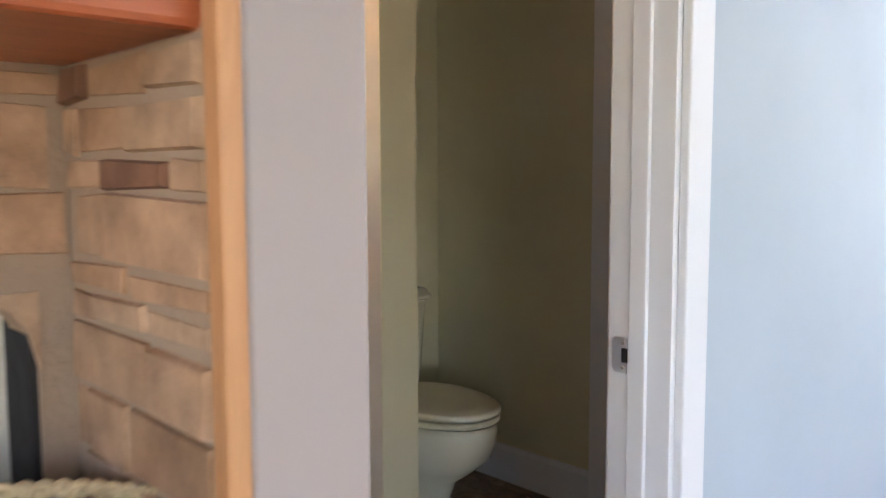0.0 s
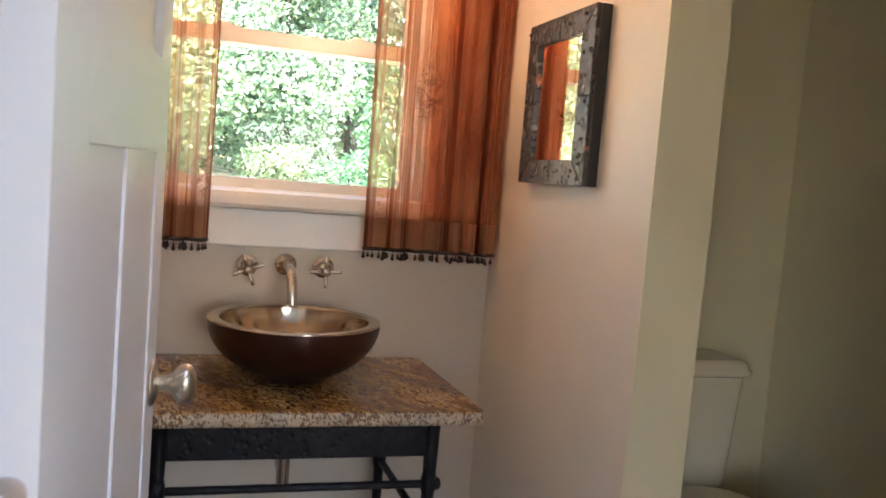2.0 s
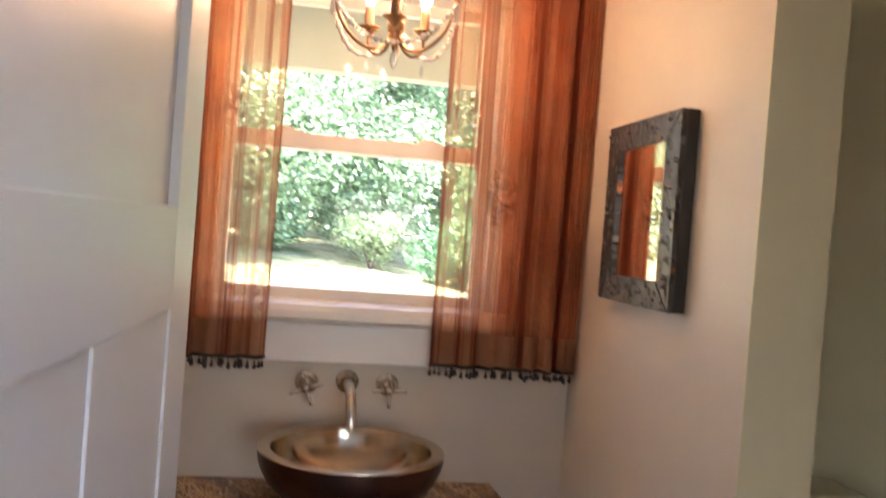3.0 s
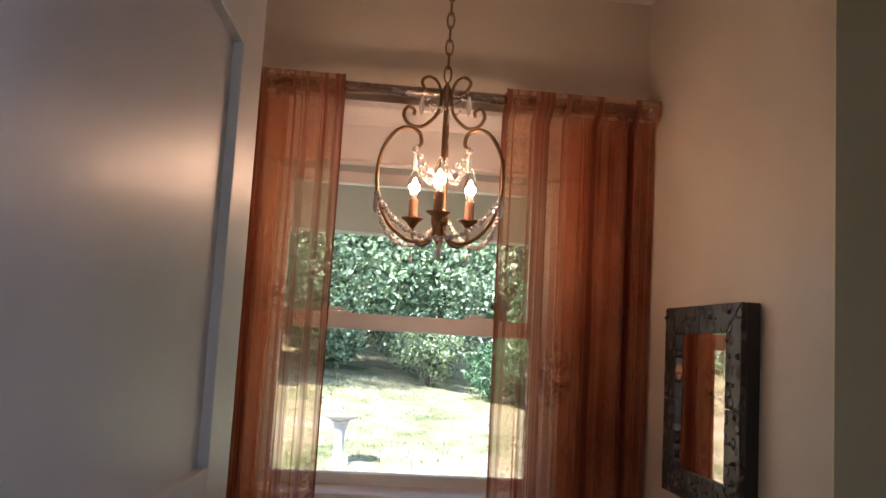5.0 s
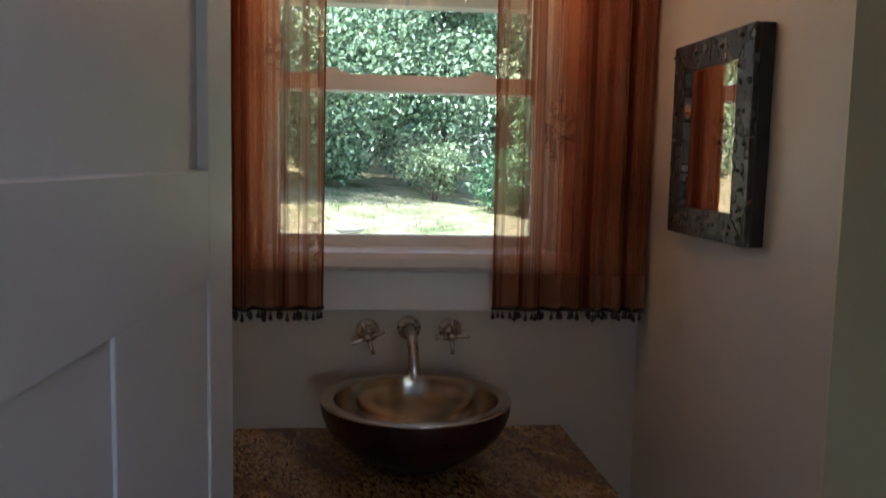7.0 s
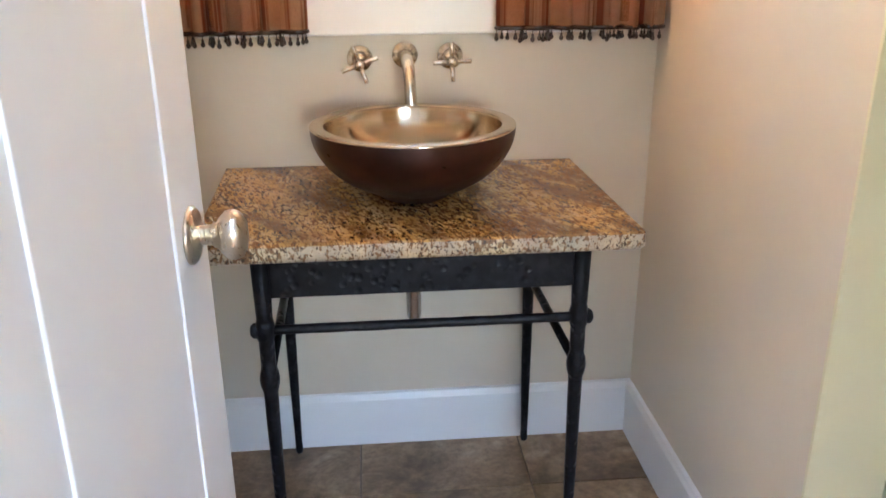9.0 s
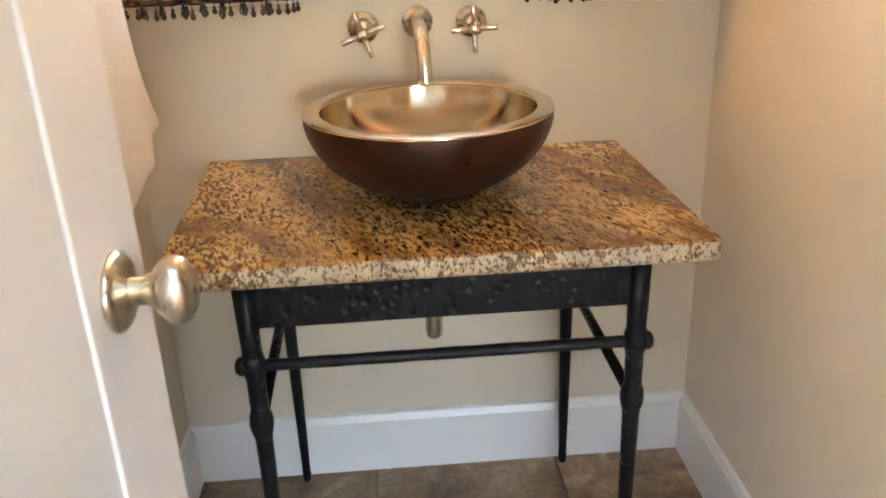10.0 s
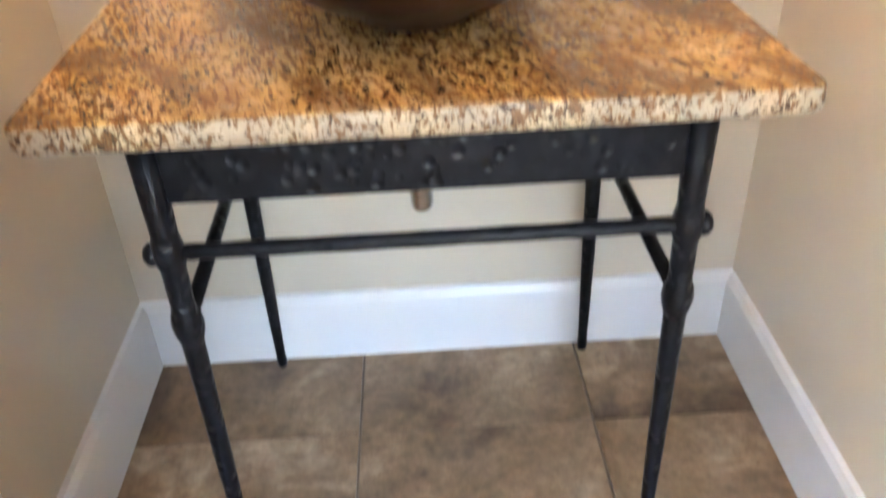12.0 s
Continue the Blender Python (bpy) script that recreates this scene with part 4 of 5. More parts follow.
def towel():
    """A hand towel drawn through the ring: two hanging leaves of thick cloth that fan out downwards."""
    bm = bmesh.new()
    rows, cols = 48, 80

    def leaf(x_mid, far, near, low, thick, phase, dip):
        top = 1.222
        grid = []
        for j in range(rows + 1):
            v = j / rows
            row = []
            for i in range(cols):
                a = 2 * math.pi * i / cols
                c, si = math.cos(a), math.sin(a)
                reach = 0.034 + ((far if c > 0 else near) - 0.034) * v ** 1.1
                flat = math.copysign(abs(c) ** 0.7, c)
                y = -0.44 + reach * flat
                wave = 0.010 * v * math.sin(26 * (y + 0.44) * (1.6 - 0.6 * v) + phase)
                x = x_mid + wave + thick * math.copysign(abs(si) ** 0.6, si) * (1.25 - 0.45 * v)
                z = top + (low - top) * v + dip * v ** 4 * (flat - 0.2) + 0.008 * v ** 6 * math.sin(9 * flat + phase)
                # a woven border band near the hem
                if 0.86 < v < 0.90:
                    x -= 0.0012 * math.copysign(1, si)
                row.append(bm.verts.new((max(x, LEFT + 0.006), y, z)))
            grid.append(row)
        for a, b in zip(grid, grid[1:]):
            for i in range(cols):
                bm.faces.new((a[i], a[(i + 1) % cols], b[(i + 1) % cols], b[i])).smooth = True
        for ring, lift in ((grid[0], 0.012), (grid[-1], -0.003)):
            mid = sum((v.co for v in ring), Vector()) / cols
            tip = [bm.verts.new(mid.lerp(v.co, 0.9) + Vector((0, 0, lift))) for v in ring]
            for i in range(cols):
                bm.faces.new((ring[i], ring[(i + 1) % cols], tip[(i + 1) % cols], tip[i])).smooth = True
            bm.faces.new(tip)

    leaf(LEFT + 0.116, 0.205, 0.120, 0.838, 0.010, 0.4, 0.046)
    leaf(LEFT + 0.086, 0.165, 0.130, 0.812, 0.011, 2.1, 0.012)
    tagged(part("towel", bm, TERRY), "cream cotton hand towel hanging from the ring", "towel")


towel()


# ---- toilet ----
def rounded(hx, y0, y1, r, n=6):
    out = []
    for cx, cy, a0 in ((hx - r, y1 - r, 0), (-hx + r, y1 - r, 90), (-hx + r, y0 + r, 180), (hx - r, y0 + r, 270)):
        out += [(cx + r * math.cos(radians(a0 + 90 * k / n)), cy + r * math.sin(radians(a0 + 90 * k / n))) for k in range(n + 1)]
    return out


def loft(bm, sections):
    """Skin over outlines with equal counts, each given as (outline, z)."""
    rings = [[bm.verts.new((x, y, z)) for x, y in out] for out, z in sections]
    n = len(rings[0])
    for a, b in zip(rings, rings[1:]):
        for k in range(n):
            bm.faces.new((a[k], a[(k + 1) % n], b[(k + 1) % n], b[k])).smooth = True
    bm.faces.new(rings[0])
    bm.faces.new(rings[-1])
    return bm


def egg(hx, back, front, n=40, blunt=0.75):
    """A seat outline: squarish behind, round in front."""
    mid = back + (front - back) * 0.42
    out = []
    for k in range(n):
        a = 2 * math.pi * k / n
        c, s = math.cos(a), math.sin(a)
        y = mid + (s * (back - mid) if s > 0 else -s * (front - mid))
        x = hx * math.copysign(abs(c) ** (blunt if s > 0 else 0.95), c)
        out.append((x, y))
    return out


def toilet():
    t = thing("toilet", "biscuit porcelain two-piece toilet with closed lid", "toilet", (1.09, 0, 0))
    t.scale = (1.05, 1.05, 1.06)
    part("tank", loft(bmesh.new(), [(rounded(0.175, -0.185, -0.02, 0.035), 0.375), (rounded(0.185, -0.19, -0.02, 0.04), 0.40), (rounded(0.205, -0.195, -0.015, 0.035), 0.685), (rounded(0.207, -0.197, -0.013, 0.035), 0.695)]), PORCELAIN, t)
    part("tank_lid", loft(bmesh.new(), [(rounded(0.209, -0.199, -0.011, 0.03), 0.6955), (rounded(0.217, -0.210, -0.006, 0.03), 0.703), (rounded(0.217, -0.211, -0.006, 0.03), 0.712), (rounded(0.211, -0.205, -0.01, 0.03), 0.717), (rounded(0.209, -0.203, -0.012, 0.03), 0.728), (rounded(0.2, -0.195, -0.018, 0.03), 0.738), (rounded(0.19, -0.185, -0.024, 0.03), 0.7405)]), PORCELAIN, t, "moulded biscuit porcelain tank lid")
    part("bowl", loft(bmesh.new(), [(egg(0.115, -0.12, -0.50), 0.0), (egg(0.112, -0.12, -0.50), 0.03), (egg(0.095, -0.13, -0.50), 0.08), (egg(0.105, -0.14, -0.53), 0.14), (egg(0.14, -0.13, -0.605), 0.19), (egg(0.170, -0.11, -0.67), 0.245), (egg(0.180, -0.09, -0.69), 0.30), (egg(0.182, -0.08, -0.694), 0.34), (egg(0.178, -0.08, -0.690), 0.3605)]), PORCELAIN, t)
    part("tank_base", boxes(((-0.12, -0.2, 0.30), (0.12, -0.03, 0.376)), bevel=0.015), PORCELAIN, t)
    part("seat", loft(bmesh.new(), [(egg(0.177, -0.225, -0.690), 0.3655), (egg(0.182, -0.22, -0.696), 0.3710), (egg(0.182, -0.22, -0.696), 0.3810), (egg(0.178, -0.222, -0.692), 0.3850)]), SEAT_PLASTIC, t)
    part("lid", loft(bmesh.new(), [(egg(0.179, -0.222, -0.693), 0.3905), (egg(0.184, -0.218, -0.699), 0.3960), (egg(0.183, -0.218, -0.698), 0.4050), (egg(0.172, -0.226, -0.685), 0.4120), (egg(0.13, -0.26, -0.63), 0.4180), (egg(0.05, -0.36, -0.50), 0.4205)]), SEAT_PLASTIC, t, "closed biscuit seat lid")
    for x in (-0.075, 0.075):
        part("hinge_cap", boxes(((x - 0.018, -0.235, 0.362), (x + 0.018, -0.205, 0.402)), bevel=0.006), SEAT_PLASTIC, t)
        part("bolt_cap", lathe(bmesh.new(), [(0.014, 0), (0.014, 0.008), (0.009, 0.016), (0, 0.018)], 16, pose(x * 1.75, -0.30, 0.0)), PORCELAIN, t)
    part("bumper", lathe(bmesh.new(), [(0.006, 0), (0.006, 0.012), (0.004, 0.016), (0, 0.017)], 12, pose(0.150, -0.232, 0.383)), SEAT_PLASTIC, t, "small white seat bumper")
    part("flush_lever", boxes(((-0.165, -0.222, 0.64), (-0.095, -0.210, 0.652)), ((-0.165, -0.212, 0.636), (-0.145, -0.192, 0.656)), bevel=0.003), NICKEL, t, "nickel flush lever")


toilet()


# ---- chandelier ----
CH = (0.010, -0.36)


def ball(bm, c, r, sub=1):
    bmesh.ops.create_icosphere(bm, subdivisions=sub, radius=r, matrix=Matrix.Translation(c))


def prism_drop(bm, at, length, width):
    lathe(bm, [(0, 0), (width * 0.28, -length * 0.12), (width * 0.5, -length * 0.62), (width * 0.34, -length * 0.85), (0, -length)], 6, Matrix.Translation(at), 1.0, 0.6)
    for f in bm.faces:
        f.smooth = False


BEAD = part("bead", (lambda bm: (ball(bm, (0, 0, 0), 1.0), bm)[1])(bmesh.new()), CRYSTAL)
BEAD_MESH = BEAD.data
bpy.data.objects.remove(BEAD)


def strand(parent, beads):
    """Crystal beads threaded on a fine wire; every bead is a piece of its own."""
    tube(bm := bmesh.new(), [p for p, _ in beads], 0.0006, 4)
    wire = part("garland", bm, ANTIQUE, parent, "strand of clear crystal beads")
    for p, r in beads:
        ob = new("bead", BEAD_MESH)
        ob.parent = wire
        ob.matrix_basis = Matrix.Translation(p) @ Matrix.Diagonal((r, r, r, 1))


def chandelier():
    c = thing("chandelier", "lit antique bronze mini chandelier with crystal garlands", "chandelier", (*CH, 0))
    part("canopy", lathe(bmesh.new(), [(0.055, CEIL), (0.055, CEIL - 0.006), (0.04, CEIL - 0.018), (0.012, CEIL - 0.028), (0, CEIL - 0.03)], 28), ANTIQUE, c)
    z, k = 2.045, 0
    while z < CEIL - 0.03:
        bm = bmesh.new()
        pts = [(0.0072 * math.cos(a), 0, z + 0.017 + 0.0175 * math.sin(a)) for a in (2 * math.pi * j / 20 for j in range(20))]
        tube(bm, [(y, x, w) for x, y, w in pts] if k % 2 else pts, 0.0019, 6, True)
        part("chain_link", bm, ANTIQUE, c)
        z += 0.0285
        k += 1
    lathe(bm := bmesh.new(), [(0.0, 1.722), (0.004, 1.724), (0.009, 1.734), (0.006, 1.745), (0.016, 1.752), (0.018, 1.765), (0.016, 1.78), (0.0055, 1.785), (0.0045, 2.01), (0.009, 2.02), (0.009, 2.03), (0.004, 2.042), (0, 2.046)], 16)
    part("column", bm, ANTIQUE, c)
    for k in range(3):
        a = radians(81 + 120 * k)
        turn = Matrix.Rotation(a, 4, "Z")
        # upper scroll: a loop beside the chain, sweeping out to a small curl
        upper = spline([(0.030, 0, 2.015), (0.048, 0, 2.022), (0.056, 0, 2.038), (0.040, 0, 2.05), (0.020, 0, 2.04), (0.012, 0, 2.01), (0.020, 0, 1.975), (0.050, 0, 1.946), (0.078, 0, 1.945), (0.092, 0, 1.962), (0.084, 0, 1.98), (0.070, 0, 1.976), (0.070, 0, 1.965)], 6)
        tube(bm := bmesh.new(), [turn @ p for p in upper], 0.0034, 8)
        part("upper_scroll", bm, ANTIQUE, c)
        lower = spline([(0.058, 0, 1.90), (0.050, 0, 1.912), (0.056, 0, 1.932), (0.080, 0, 1.939), (0.108, 0, 1.925), (0.132, 0, 1.885), (0.140, 0, 1.835), (0.132, 0, 1.785), (0.108, 0, 1.742), (0.072, 0, 1.717), (0.036, 0, 1.716), (0.014, 0, 1.735), (0.012, 0, 1.755)], 6)
        tube(bm := bmesh.new(), [turn @ p for p in lower], 0.0038, 8)
        part("frame_scroll", bm, ANTIQUE, c)
        # candle arm between the scrolls
        b = Matrix.Rotation(a + radians(180), 4, "Z")
        arm = spline([(0.008, 0, 1.757), (0.018, 0, 1.725), (0.040, 0, 1.712), (0.062, 0, 1.725), (0.066, 0, 1.76)], 7)
        tube(bm := bmesh.new(), [b @ p for p in arm], 0.0034, 8)
        part("candle_arm", bm, ANTIQUE, c)
        o = b @ Vector((0.066, 0, 0))
        m = Matrix.Translation((o.x, o.y, 0))
        part("candle_cup", lathe(bmesh.new(), [(0.004, 1.748), (0.007, 1.752), (0.013, 1.760), (0.0235, 1.767), (0.024, 1.769), (0.021, 1.7695), (0.011, 1.767), (0, 1.767)], 20, m), ANTIQUE, c)
        candle = part("candle", lathe(bmesh.new(), [(0.0095, 1.767), (0.0095, 1.806), (0.0085, 1.808), (0, 1.808)], 16, m), IVORY, c, "bronze-toned candle sleeve")
        bulb = part("bulb", lathe(bmesh.new(), [(0.006, 1.807), (0.008, 1.813), (0.0135, 1.828), (0.0142, 1.837), (0.010, 1.856), (0.0045, 1.872), (0, 1.880)], 16, m), BULB, candle, "lit clear flame-tip bulb")
        bulb.visible_shadow = False
        wire = part("filament", lathe(bmesh.new(), [(0, 1.818), (0.0042, 1.822), (0.0052, 1.834), (0.0035, 1.846), (0, 1.852)], 10, m), FILAMENT, candle, "glowing filament")
        wire.visible_shadow = False
        lamp = bpy.data.lights.new("bulb_light", "POINT")
        lamp.energy, lamp.color, lamp.shadow_soft_size = CANDLE_WATTS, (1.0, 0.58, 0.31), 0.012
        lo = new("bulb_light", lamp)
        lo.location = (CH[0] + o.x, CH[1] + o.y, 1.832)
        # bead garland from this scroll to the next, and drops
        n = Matrix.Rotation(a + radians(120), 4, "Z")
        p0, p1 = turn @ Vector((0.137, 0, 1.80)), n @ Vector((0.137, 0, 1.80))
        beads = []
        for j in range(31):
            u = j / 30
            s = math.sin(math.pi * u)
            q = p0.lerp(p1, u)
            beads.append((Vector((q.x * (1 + 0.28 * s), q.y * (1 + 0.28 * s), q.z - 0.085 * s)), 0.0072 if j % 3 == 0 else 0.0052))
        strand(c, beads)
        beads = []
        q0 = turn @ Vector((0.062, 0, 1.898))
        for j in range(12):
            u = j / 11
            beads.append((q0.lerp(n @ Vector((0.062, 0, 1.898)), u) + Vector((0, 0, -0.055 * math.sin(math.pi * u))), 0.0080 if j % 2 else 0.0056))
        strand(c, beads)
        beads = []
        q1 = turn @ Vector((0.05, 0, 2.018))
        for j in range(9):
            u = j / 8
            beads.append((q1.lerp(n @ Vector((0.05, 0, 2.018)), u) + Vector((0, 0, -0.035 * math.sin(math.pi * u))), 0.0036))
        strand(c, beads)
        for p, ln in ((Vector((0.054, 0, 2.012)), 0.045), (Vector((0.062, 0, 1.893)), 0.042), (Vector((0.139, 0, 1.80)), 0.04)):
            prism_drop(bm := bmesh.new(), turn @ p, ln, 0.011)
            part("crystal_drop", bm, CRYSTAL, c)
        prism_drop(bm := bmesh.new(), (o.x * 1.0, o.y * 1.0, 1.70), 0.026, 0.008)
        part("crystal_drop", bm, CRYSTAL, c)
    prism_drop(bm := bmesh.new(), (0, 0, 1.724), 0.045, 0.014)
    part("crystal_drop", bm, CRYSTAL, c, "faceted centre drop")


chandelier()


# ---- fireplace corner in the hall ----
FX, FY, OPEN_R = -0.612, -1.86, -0.643


def fireplace():
    f = thing("fireplace", "tan cut-stone fireplace with a red wood mantel", "fireplace", (0, 0, 0))
    for lo, hi in (((FX, -2.105, 0), (FX + 0.0125, DOOR_OUT, 4.5)), ((-2.3, FY, 0), (-1.55, FY + 0.25, 2.4)), ((OPEN_R, FY, 0), (FX - 0.0005, FY + 0.25, 2.4)),
                   ((-1.55, FY, 1.135), (OPEN_R, FY + 0.25, 2.4)), ((-2.3, FY + 0.25, 0), (FX - 0.0005, FY + 0.8, 2.4))):
        part("core", boxes((lo, hi)), MORTAR, f, "sandy mortar behind the stones")
    for lo, hi in (((-1.555, FY + 0.22, 0.3), (OPEN_R + 0.004, FY + 0.245, 1.145)), ((-1.552, FY + 0.01, 0.3), (-1.545, FY + 0.21, 1.135)),
                   ((OPEN_R - 0.007, FY + 0.004, 0.3), (OPEN_R + 0.0005, FY + 0.219, 1.127)), ((-1.55, FY + 0.004, 1.127), (OPEN_R + 0.004, FY + 0.21, 1.139))):
        part("firebox_panel", boxes((lo, hi)), SOOT, f, "sooty black firebox lining")
    bm = bmesh.new()
    prism(bm, [(OPEN_R + 0.001, 1.136), (OPEN_R - 0.05, 1.136), (OPEN_R - 0.022, 1.122), (OPEN_R - 0.008, 1.104), (OPEN_R + 0.001, 1.07)], FY - 0.003, FY + 0.05, "y")
    part("arch_stone", bm, STONE, f, "stone filling the arched corner of the opening")
    part("hearth", boxes(((-2.3, FY - 0.42, 0), (FX - 0.03, FY, 0.70)), bevel=0.01), STONE, f, "raised stone hearth")
    m = part("mantel", boxes(((-2.4, FY - 0.24, 1.322), (FX + 0.009, FY + 0.02, 1.47)), bevel=0.006), MANTEL_WOOD, f, "red stained solid wood mantel beam")
    part("corner_trim", boxes(((FX - 0.004, -2.127, 0), (FX + 0.0135, -2.106, 4.5)), bevel=0.003), TRIM_WOOD, f, "honey pine corner trim")
    return f


fire = fireplace()


def stones(parent, to_world, length, z0, z1, seed, avoid=None):
    """Coursed stones of uneven width on a face; u runs along it, and the stones stand proud of the mortar."""
    rng = random.Random(seed)
    z = z0
    while z < z1 - 0.02:
        h = min(rng.choice((0.026, 0.042, 0.055, 0.075)), z1 - z)
        u = 0.0
        while u < length - 0.01:
            w = min(rng.choice((0.06, 0.085, 0.115, 0.16)) * rng.uniform(0.85, 1.15), length - u)
            if w > 0.025 and not (avoid and avoid(u, u + w, z, z + h)):
                proud = rng.choice((0.002, 0.004, 0.006, 0.008))
                bm = bmesh.new()
                g = 0.0015
                corners = [(u + g, z + g), (u + w - g, z + g), (u + w - g, z + h - g), (u + g, z + h - g)]
                jag = [(a + rng.uniform(-0.002, 0.002), b + rng.uniform(-0.003, 0.003)) for a, b in corners]
                low = [bm.verts.new(to_world(a, b, -0.004)) for a, b in jag]
                top = [bm.verts.new(to_world(a + (0.003 if k in (0, 3) else -0.003), b + (0.003 if k < 2 else -0.003), proud * rng.uniform(0.7, 1.2))) for k, (a, b) in enumerate(jag)]
                bm.faces.new(low)
                bm.faces.new(top)
                for k in range(4):
                    bm.faces.new((low[k], low[(k + 1) % 4], top[(k + 1) % 4], top[k]))
                part("stone", bm, STONE, parent)
            u += w
        z += h


stones(fire, lambda u, z, d: (FX - d, -2.104 + u, z), 0.243, 0.70, 1.321, 4)
stones(fire, lambda u, z, d: (-1.75 + u, FY - d, z), 1.136, 0.70, 1.321, 9, lambda u0, u1, a, b: u1 > 0.2 and u0 < 1.1 and a < 1.13)


def basket():
    b = thing("basket", "open woven wicker basket on the stone hearth", "basket", (-0.80, -2.05, 0.70))
    b.scale = (1, 1, 1.17)
    bm = bmesh.new()
    n, rows = 44, 23
    for r in range(rows):
        z = 0.004 + 0.0107 * r
        rad = 0.125 + 0.03 * r / rows
        pts = []
        for k in range(n * 2):
            a = math.pi * k / n
            w = 0.0045 * (1 if (k + r) % 2 else -1)
            pts.append(((rad + w) * 1.25 * math.cos(a), (rad + w) * math.sin(a), z + 0.001 * math.sin(3 * a)))
        tube(bm, pts, 0.0048, 5, True)
    part("weave", bm, WICKER, b, "basket weave")
    bm = bmesh.new()
    for k in range(n):
        a = 2 * math.pi * k / n
        tube(bm, [((0.125) * 1.25 * math.cos(a), 0.125 * math.sin(a), 0.0), (0.157 * 1.25 * math.cos(a), 0.157 * math.sin(a), 0.25)], 0.0035, 5)
    part("stakes", bm, WICKER, b)
    bm = bmesh.new()
    for s in (0, 1):
        tube(bm, [(0.158 * 1.25 * math.cos(a), 0.158 * math.sin(a), 0.252 + 0.0035 * math.sin(40 * a + math.pi * s)) for a in (2 * math.pi * k / 320 for k in range(320))], 0.0035, 6, True)
    part("rim", bm, WICKER, b, "braided rim")
    lathe(bm := bmesh.new(), [(0, 0.004), (0.12, 0.004), (0.12, 0.008), (0, 0.008)], 24, Matrix(), 1.25, 1.0)
    part("base", bm, WICKER, b)


basket()

# ---- outside the bathroom window ----
def ground_z(x, y):
    rise = min(max(0.0, y - 10.5), 40.0)
    return -0.60 + 0.088 * rise - 0.0006 * rise * rise - 0.11 * max(-7.0, min(7.0, x)) * min(1.0, rise / 14)


def ground():
    xs = [-600, -150, -60] + [-24 + 1.2 * k for k in range(41)] + [60, 150, 600]
    ys = [-600, -100, -30, -8, 0.16] + [1.2 * k for k in range(1, 40)] + [80, 200, 600]
    vs, fs = [], []
    for y in ys:
        for x in xs:
            far = abs(x) > 30 or y > 60 or y < 0
            z = ground_z(max(-30, min(30, x)), min(y, 48)) if y > 0 else -0.62
            vs.append((x, y, z + (0.05 * noise.noise(Vector((x * 0.5, y * 0.5, 0))) if not far else 0)))
    n = len(xs)
    for j in range(len(ys) - 1):
        for i in range(n - 1):
            fs.append((j * n + i, j * n + i + 1, (j + 1) * n + i + 1, (j + 1) * n + i))
    me = bpy.data.meshes.new("ground")
    me.from_pydata(vs, [], fs)
    me.materials.append(LAWN)
    for p in me.polygons:
        p.use_smooth = True
    return tagged(new("ground", me), "sloping dry sunlit lawn behind the house", "lawn", kind="structure")


ground()


def leaf_cloud(name, parent, mat, lobes, count, size, seed, needle=False):
    """Many single leaves on the outer parts of uneven lobes (centre, radii)."""
    rng = np.random.default_rng(seed)
    total = sum(r[0] * r[1] + r[2] * r[1] for _, r in lobes)
    vs, fs = [], []
    for c, r in lobes:
        k = int(count * (r[0] * r[1] + r[2] * r[1]) / total)
        d = rng.normal(size=(k, 3))
        d /= np.linalg.norm(d, axis=1)[:, None]
        rad = 0.55 + 0.5 * rng.random(k) ** 0.6
        clump = 0.16 * np.sin(d[:, 0] * 9 + c[0]) * np.sin(d[:, 2] * 8 + c[2]) * np.sin(d[:, 1] * 7)
        p = np.array(c) + d * (rad + clump)[:, None] * np.array(r)
        u = rng.normal(size=(k, 3)) + np.array([0, 0, -0.5 if not needle else 0.1])
        u /= np.linalg.norm(u, axis=1)[:, None]
        w = np.cross(u, rng.normal(size=(k, 3)))
        w /= np.linalg.norm(w, axis=1)[:, None] + 1e-9
        s = size * (0.6 + 0.8 * rng.random(k))[:, None]
        thin = 0.12 if needle else 0.32
        fold = np.cross(u, w) * s * 0.12
        start = len(vs)
        quad = np.stack([p - u * s * 0.5, p + w * s * thin + fold, p + u * s * 0.5, p - w * s * thin + fold], 1).reshape(-1, 3)
        vs.extend(quad.tolist())
        fs.extend([(start + 4 * i, start + 4 * i + 1, start + 4 * i + 2, start + 4 * i + 3) for i in range(k)])
    me = bpy.data.meshes.new(name)
    me.from_pydata(vs, [], fs)
    me.materials.append(mat)
    ob = new(name, me)
    ob.parent = parent
    return ob


